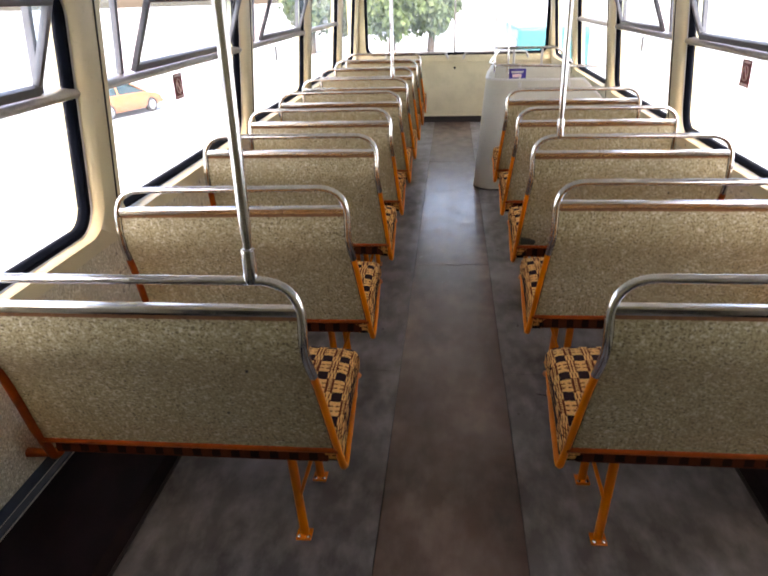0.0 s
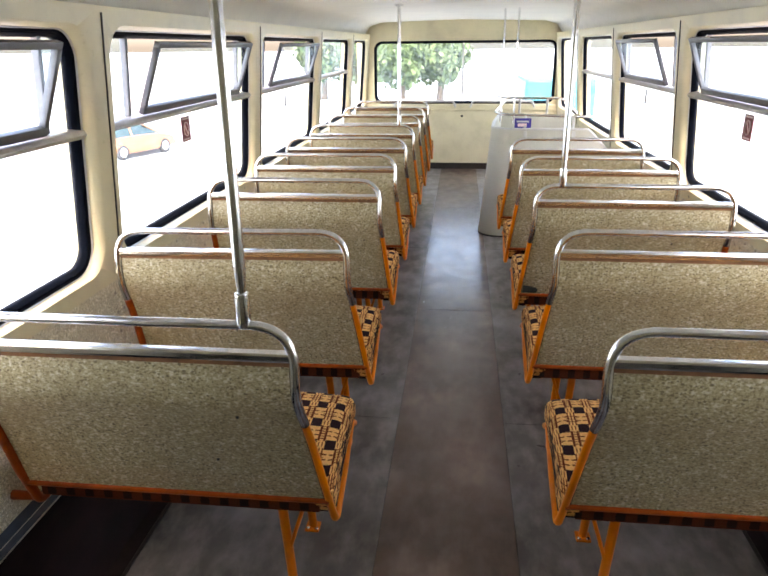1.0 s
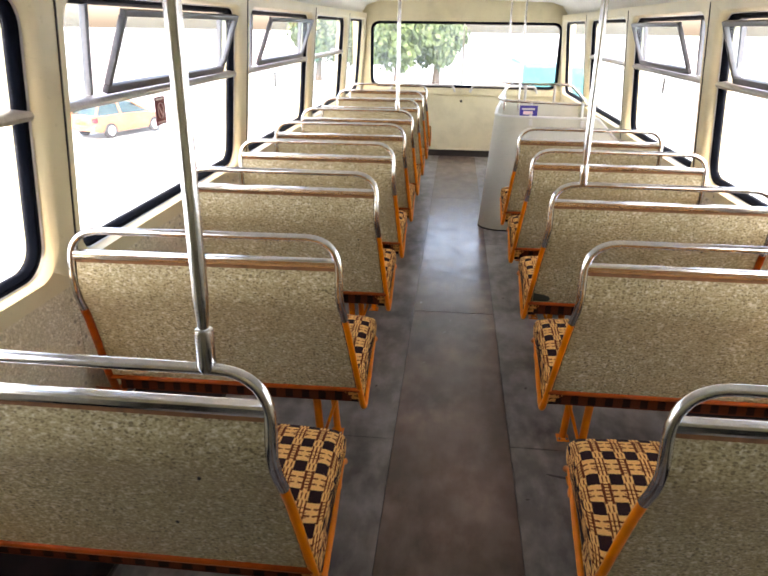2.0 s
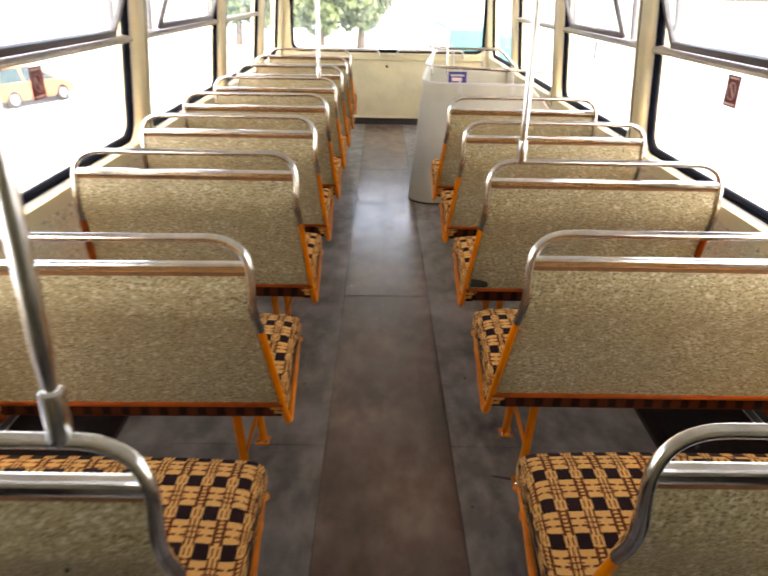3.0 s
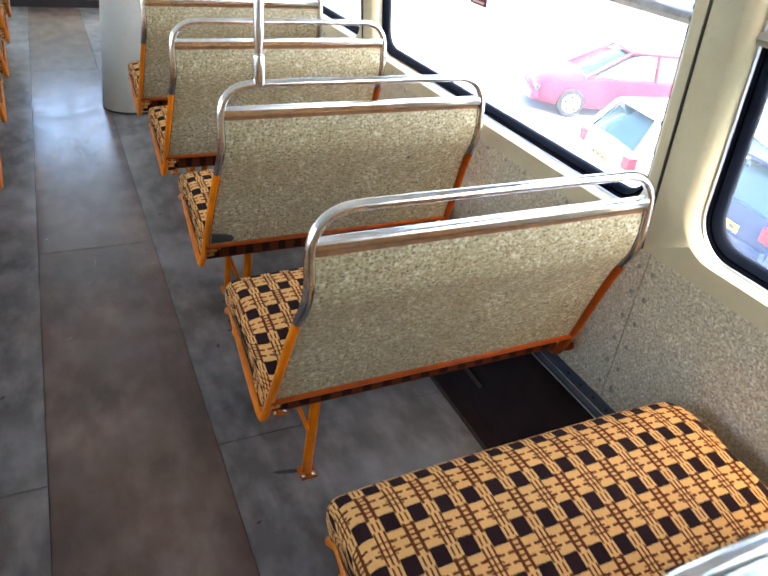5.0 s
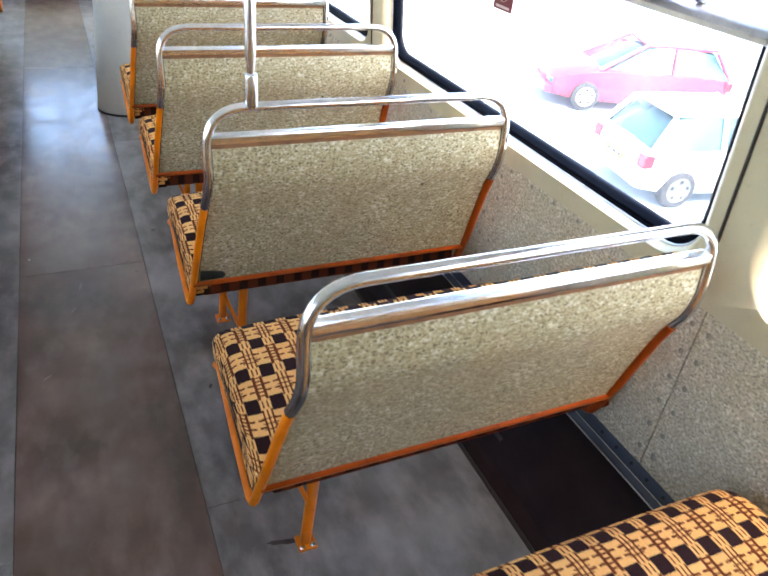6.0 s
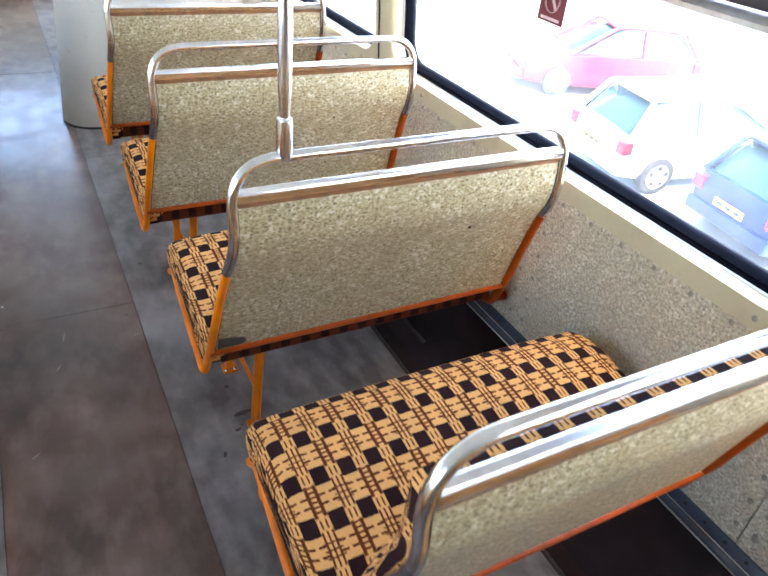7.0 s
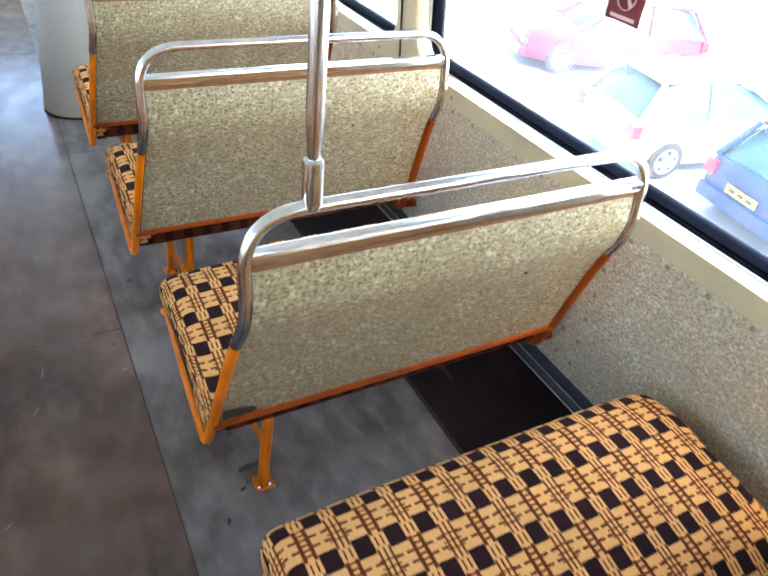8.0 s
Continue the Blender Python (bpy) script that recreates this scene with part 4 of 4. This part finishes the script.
def hatchback(x, y, heading, paint, label):
    """A parked car; the origin is the middle of its tail on the ground, nose along its own +x."""
    car = thing("parked_car", label, "car", "parked cars", at=pose(x, y, GROUND, 0, 0, heading) @ Matrix.Scale(0.88, 4))
    st = [(0.0, 0.62, 0.40, 0.78), (0.06, 0.76, 0.30, 0.92), (0.45, 0.80, 0.24, 0.96), (1.2, 0.84, 0.22, 0.95), (2.4, 0.84, 0.22, 0.93), (2.9, 0.82, 0.22, 0.90), (3.5, 0.78, 0.24, 0.80), (3.85, 0.70, 0.28, 0.68), (3.95, 0.55, 0.36, 0.58)]
    bm = bmesh.new()
    rows = []
    for px, w, z0, z1 in st:
        sec = [(-w * 0.90, z0), (-w, z0 + 0.12), (-w * 1.0, (z0 + z1) / 2), (-w * 0.96, z1 - 0.05), (-w * 0.86, z1), (0, z1 + 0.02), (w * 0.86, z1), (w * 0.96, z1 - 0.05), (w * 1.0, (z0 + z1) / 2), (w, z0 + 0.12), (w * 0.90, z0)]
        rows.append([bm.verts.new((px, a, b)) for a, b in sec])
    for a, b in zip(rows, rows[1:]):
        k = len(a)
        for i in range(k):
            bm.faces.new((a[i], a[(i + 1) % k], b[(i + 1) % k], b[i]))
    bm.faces.new(rows[0])
    bm.faces.new(rows[-1][::-1])
    part("body", bm, paint, car)

    def cabin(grow, zt, name, mat, span):
        b2 = bmesh.new()
        prof = [(0.10, 0.90, 0.70), (0.48, 1.38, 0.58), (0.9, 1.44, 0.57), (1.7, 1.44, 0.57), (2.25, 1.30, 0.58), (2.95, 0.88, 0.70)]
        rr = []
        for px, zz, w in prof:
            rr.append([b2.verts.new((px, sgn * ww, h)) for sgn, ww, h in ((-1, 0.76 + grow, 0.90), (-1, w + grow, zz + zt - 0.05), (-1, w - 0.08, zz + zt), (1, w - 0.08, zz + zt), (1, w + grow, zz + zt - 0.05), (1, 0.76 + grow, 0.90))])
        for a, b in zip(rr, rr[1:]):
            for i in range(5):
                b2.faces.new((a[i], a[i + 1], b[i + 1], b[i]))
        b2.faces.new(rr[0])
        b2.faces.new(rr[-1][::-1])
        return part(name, b2, mat, car)

    cabin(0.0, 0.0, "cabin_glass", CAR_GLASS, None)
    roof = bmesh.new()
    add_box(roof, 0.42, 2.0, -0.54, 0.54, 1.405, 1.462, 0.02)
    part("roof", roof, paint, car)
    for sg in (-1, 1):
        for a, b in (((0.08, sg * 0.735, 0.90), (0.45, sg * 0.57, 1.41)), ((1.35, sg * 0.772, 0.92), (1.35, sg * 0.585, 1.42)), ((2.95, sg * 0.735, 0.88), (2.0, sg * 0.56, 1.43))):
            part("roof_pillar", tube([a, b], 0.04, 8), paint, car)
        part("tail_lamp", box(-0.02, 0.16, *sorted((sg * 0.58, sg * 0.775)), 0.66, 0.86, bevel=0.02), LAMP_RED, car, "red tail lamp")
        for px in (0.72, 3.15):
            w = part("wheel", moved(lathe([(0.24, -0.10), (0.30, -0.09), (0.315, -0.05), (0.315, 0.05), (0.30, 0.09), (0.24, 0.10)], 24), pose(px, sg * 0.74, 0.315, 90)), TYRE, car)
            part("rim", moved(lathe([(0.20, -0.02), (0.21, 0.02), (0.06, 0.035)], 18), pose(px, sg * (0.74 + 0.085), 0.315, -90 * sg)), RIM, w)
            for q in range(5):
                m = pose(px, sg * (0.74 + 0.108), 0.315, 0, 72 * q, 0)
                part("spoke_gap", box(-0.03, 0.03, -0.006, 0.006, 0.09, 0.17, bevel=0.004, m=m), TYRE, w)
    part("bumper", box(-0.05, 0.10, -0.74, 0.74, 0.34, 0.54, bevel=0.03), paint, car)
    part("front_bumper", box(3.84, 4.04, -0.66, 0.66, 0.30, 0.48, bevel=0.03), paint, car)
    for sg in (-1, 1):
        part("headlamp", box(3.74, 3.955, *sorted((sg * 0.36, sg * 0.64)), 0.50, 0.615, bevel=0.02), CAR_GLASS, car, "clear headlamp")
    pl = part("number_plate", box(-0.066, -0.052, -0.26, 0.26, 0.60, 0.71, bevel=0.003), PLATE, car, "yellow rear number plate")
    for q in range(3):
        part("plate_bar", box(-0.070, -0.067, -0.20 + q * 0.15, -0.10 + q * 0.15, 0.63, 0.68, bevel=0), TRIM, pl)
    return car


BLUE = car_paint("mid_blue_car_paint", (0.003, 0.024, 0.085))
SILVER = car_paint("pale_silver_car_paint", (0.78, 0.82, 0.85))
RED = car_paint("red_car_paint", (0.46, 0.022, 0.05))
hatchback(7.2, 5.3, -8, BLUE, "blue parked hatchback with a yellow rear plate")
hatchback(7.1, 7.56, -10, SILVER, "silver parked hatchback standing in the yard")
hatchback(11.84, 10.2, 157, RED, "red parked hatchback standing in the yard")

TURQ = car_paint("turquoise_coach_paint", (0.004, 0.16, 0.19))
OCHRE = car_paint("faded_orange_car_paint", (0.55, 0.19, 0.08))


def coach(x, y, heading, length, height, paint, label):
    c = thing("parked_bus", label, "bus", "parked buses", at=pose(x, y, GROUND, 0, 0, heading))
    part("body", box(-length / 2, length / 2, -1.22, 1.22, 0.35, height, bevel=0.12), paint, c)
    n = max(2, int(length / 1.6))
    for sg in (-1, 1):
        for q in range(n):
            px = -length / 2 + 0.3 + q * (length - 0.6) / n
            part("window", box(px + 0.08, px + (length - 0.6) / n - 0.08, *sorted((sg * 1.205, sg * 1.235)), height * 0.55, height * 0.86, bevel=0.01), CAR_GLASS, c)
        for px in (-length * 0.3, length * 0.32):
            part("wheel", moved(lathe([(0.3, -0.13), (0.46, -0.11), (0.48, 0.11), (0.3, 0.13)], 20), pose(px, sg * 1.12, 0.48, 90)), TYRE, c)
    part("bumper", box(-length / 2 - 0.08, -length / 2 + 0.05, -1.15, 1.15, 0.38, 0.60, bevel=0.03), TRIM, c)
    for sg in (-1, 1):
        part("tail_lamp", box(-length / 2 - 0.02, -length / 2 + 0.05, *sorted((sg * 1.0, sg * 1.14)), 0.75, 1.05, bevel=0.01), LAMP_RED, c, "red tail lamp")
    return c


coach(3.49, 27.0, 90, 6.0, 2.78, TURQ, "turquoise parked minibus seen through the windscreen")
hatchback(-13.2, 22.6, 70, OCHRE, "faded orange hatchback parked across the yard")
hatchback(-3.2, 33.0, 95, SILVER, "silver hatchback parked far across the yard")
hatchback(1.5, 33.0, 85, SILVER, "silver hatchback parked beyond the windscreen")

LEAF = painted("hedge_leaf", (0.07, 0.12, 0.045), 0.6, 0.3, 3)
BARK = painted("bark", (0.10, 0.075, 0.055), 0.85, 0.2, 8)


def tree(x, y, h, seed):
    rnd = random.Random(seed)
    t = thing("tree", "leafy green tree behind the yard", "tree", "trees beyond the yard", at=pose(x, y, GROUND))
    part("trunk", tube([(0, 0, 0), (0.1, 0.05, h * 0.3), (0.0, 0.1, h * 0.6)], [0.28, 0.2, 0.08], 10), BARK, t)
    for q in range(6):
        a = q * 1.05 + rnd.random()
        part("limb", tube([(0.05, 0.05, h * (0.28 + 0.05 * q)), (math.cos(a) * h * 0.13, math.sin(a) * h * 0.13, h * (0.45 + 0.05 * q)), (math.cos(a) * h * 0.25, math.sin(a) * h * 0.25, h * (0.55 + 0.06 * q))], [0.1, 0.06, 0.02], 7), BARK, t)
    verts, faces = [], []
    for _ in range(2600):
        a, b, r = rnd.uniform(0, 6.283), rnd.uniform(-1, 1), rnd.random() ** 0.4
        lump = 1 + 0.22 * math.sin(3 * a + seed) * math.cos(4 * b)
        c = Vector((math.cos(a) * math.sqrt(1 - b * b) * r * h * 0.33 * lump, math.sin(a) * math.sqrt(1 - b * b) * r * h * 0.33 * lump, h * 0.60 + b * r * h * 0.34 * lump))
        e = Euler((rnd.uniform(0, 3), rnd.uniform(0, 3), rnd.uniform(0, 3))).to_matrix()
        k = len(verts)
        z = 0.16 + rnd.random() * 0.16
        for p in ((-z, 0, 0), (0, -z * 0.6, 0.02), (z, 0, 0), (0, z * 0.6, 0.02)):
            verts.append(tuple(c + e @ Vector(p)))
        faces.append((k, k + 1, k + 2, k + 3))
    me = bpy.data.meshes.new("crown")
    me.from_pydata(verts, [], faces)
    me.materials.append(LEAF)
    cr = new("crown", me)
    cr.parent = t
    tagged(cr, "green leaf crown", kind="stuff")
    return t


for i, (x, y, h) in enumerate(((-6.6, 47, 5.6), (-3.9, 45, 5.2), (-1.4, 46.5, 5.6), (-10.5, 52, 6.0))):
    tree(x, y, h, i)

# ---------------------------------------------------------------- small marks and fixings
STAIN = painted("dark_floor_stain", (0.042, 0.032, 0.027), 0.55, 0.25, 40)
SCRATCH = painted("pale_scratch", (0.30, 0.28, 0.26), 0.5, 0.2, 60)
screw_mesh = lathe([(0.0066, 0.0), (0.0066, 0.0010), (0.0052, 0.0022), (0.0030, 0.0012)], 12)
first = part("screw", screw_mesh, SCREW, wall_right)
first.matrix_basis = pose(MID + WALL + 0.0002, 1.441, 0.34, 0, -90)


def screw(parent, s, y, z, d=0.0002):
    ob = new("screw", first.data)
    ob.parent = parent
    ob.matrix_basis = Matrix.Translation((MID + s * (WALL + d), y, z)) @ pose(0, 0, 0, 0, -90 * s)
    return ob


for s, w in ((1, wall_right), (-1, wall_left)):
    for y, y_next in zip(POSTS[s][2:5], POSTS[s][3:6]):
        for dy in (-0.056, -0.011, 0.745, 0.800):
            for q in range(6):
                screw(w, s, y + dy, 0.332 + q * 0.073)
        for q in range(15):
            screw(w, s, y + 0.083 + q * 0.1035, 0.729)
        for yy in (y + 0.147, y_next - 0.312):
            screw(w, s, yy, 0.766, -0.0022)

BENDS = {ob.name: rows[k][2] for obs, rows in ((right_rows, RIGHT_ROWS), (left_rows, LEFT_ROWS)) for k, ob in obs.items()}
for ob, x, y, z in ((right_rows[3], 0.897, 0.0165, 0.725), (right_rows[4], 0.862, 0.0135, 0.732), (left_rows[3], -0.40, 0.030, 0.70), (left_rows[1], -0.55, 0.070, 0.58), (left_rows[1], -0.47, 0.012, 0.735)):
    m = part("scar", moved(lathe([(0.004, 0.0), (0.0035, 0.0008)], 9), pose(0, 0, 0, 90)), SEAM, ob, "small dark chip in the laminate")
    m.matrix_basis = pose(x, y + 0.0002 + BENDS.get(ob.name, 0.0) * (z - 0.45) / 0.45, z, -20)

# the dark repair patch at the foot of one back panel
pm = bmesh.new()
ring_pts = [(0.0, 0.0), (0.062, 0.0), (0.068, 0.012), (0.060, 0.026), (0.040, 0.031), (0.022, 0.036), (0.0, 0.038)]
pm.faces.new([pm.verts.new((splay(0.46) + 0.017 + a, 0.1070 - 0.31 * b - 0.0010, 0.458 + b)) for a, b in ring_pts])
part("patch", pm, SPOT, right_rows[3], "dark repair patch", smooth=False)

# a slot plate on the cove, and a scrap of paper on the aisle
slot = part("slot_plate", box(-0.006, 0.006, -0.10, 0.10, 0.0, 0.004, bevel=0.001), SEAM, wall_right, "short dark slot strip")
slot.matrix_basis = Matrix.Translation((MID + 1.045, 2.60, 0.090)) @ pose(0, 0, 0, 0, -52, 0)
slot2 = part("slot_plate", box(-0.006, 0.006, -0.055, 0.055, 0.0, 0.004, bevel=0.001), SEAM, wall_right, "short dark slot strip")
slot2.matrix_basis = Matrix.Translation((MID + 1.045, 1.845, 0.090)) @ pose(0, 0, 0, 0, -52, 0)

# old fixing marks along the dado rail
for k in range(5):
    ob = part("fixing_mark", lathe([(0.0048, 0.0), (0.0045, 0.0010), (0.0022, 0.0014)], 10), SEAM, wall_right)
    ob.matrix_basis = Matrix.Translation((MID + WALL - 0.0078, 1.37 + 0.055 * k, 0.2742)) @ pose(0, 0, 0, 0, -58, 0)


# stains and scratches on the lino
def blot(x, y, rx, ry, turn, seed, mat, name="stain"):
    rnd = random.Random(seed)
    bm = bmesh.new()
    ring = []
    for k in range(14):
        a = 2 * math.pi * k / 14
        q = rnd.uniform(0.55, 1.15)
        ring.append(bm.verts.new((rx * q * math.cos(a), ry * q * math.sin(a), 0.0006)))
    bm.faces.new(ring)
    ob = part(name, bm, mat, floor, smooth=False)
    ob.matrix_basis = pose(x, y, 0.0, 0, 0, turn)


for k, (x, y, rx, ry, turn) in enumerate(((0.424, 2.438, 0.010, 0.006, 20), (0.440, 2.452, 0.006, 0.004, 60), (0.470, 2.500, 0.050, 0.010, 8), (0.225, 3.103, 0.010, 0.006, 0), (0.365, 2.364, 0.012, 0.007, 70), (0.444, 2.624, 0.008, 0.006, 0), (0.42, 1.74, 0.045, 0.009, -12), (0.30, 1.60, 0.009, 0.006, 30), (-0.30, 2.30, 0.010, 0.006, 50), (0.11, 4.05, 0.012, 0.008, 0), (0.33, 3.42, 0.011, 0.006, 40))):
    blot(x, y, rx, ry, turn, k, STAIN)
for k, (x, y, length, turn) in enumerate(((-0.01, 2.897, 0.022, 60), (0.239, 2.981, 0.014, 15), (0.02, 3.05, 0.030, 80), (-0.10, 2.55, 0.018, 40))):
    blot(x, y, length, 0.0016, turn, 40 + k, SCRATCH, "scratch")
scrap = thing("paper_scrap", "tiny white paper scrap lying on the aisle lino", "litter", at=pose(-0.152, 3.29, 0.0))
part("scrap", box(-0.004, 0.004, -0.005, 0.005, 0.0, 0.0015, bevel=0.0005), WHITE, scrap)
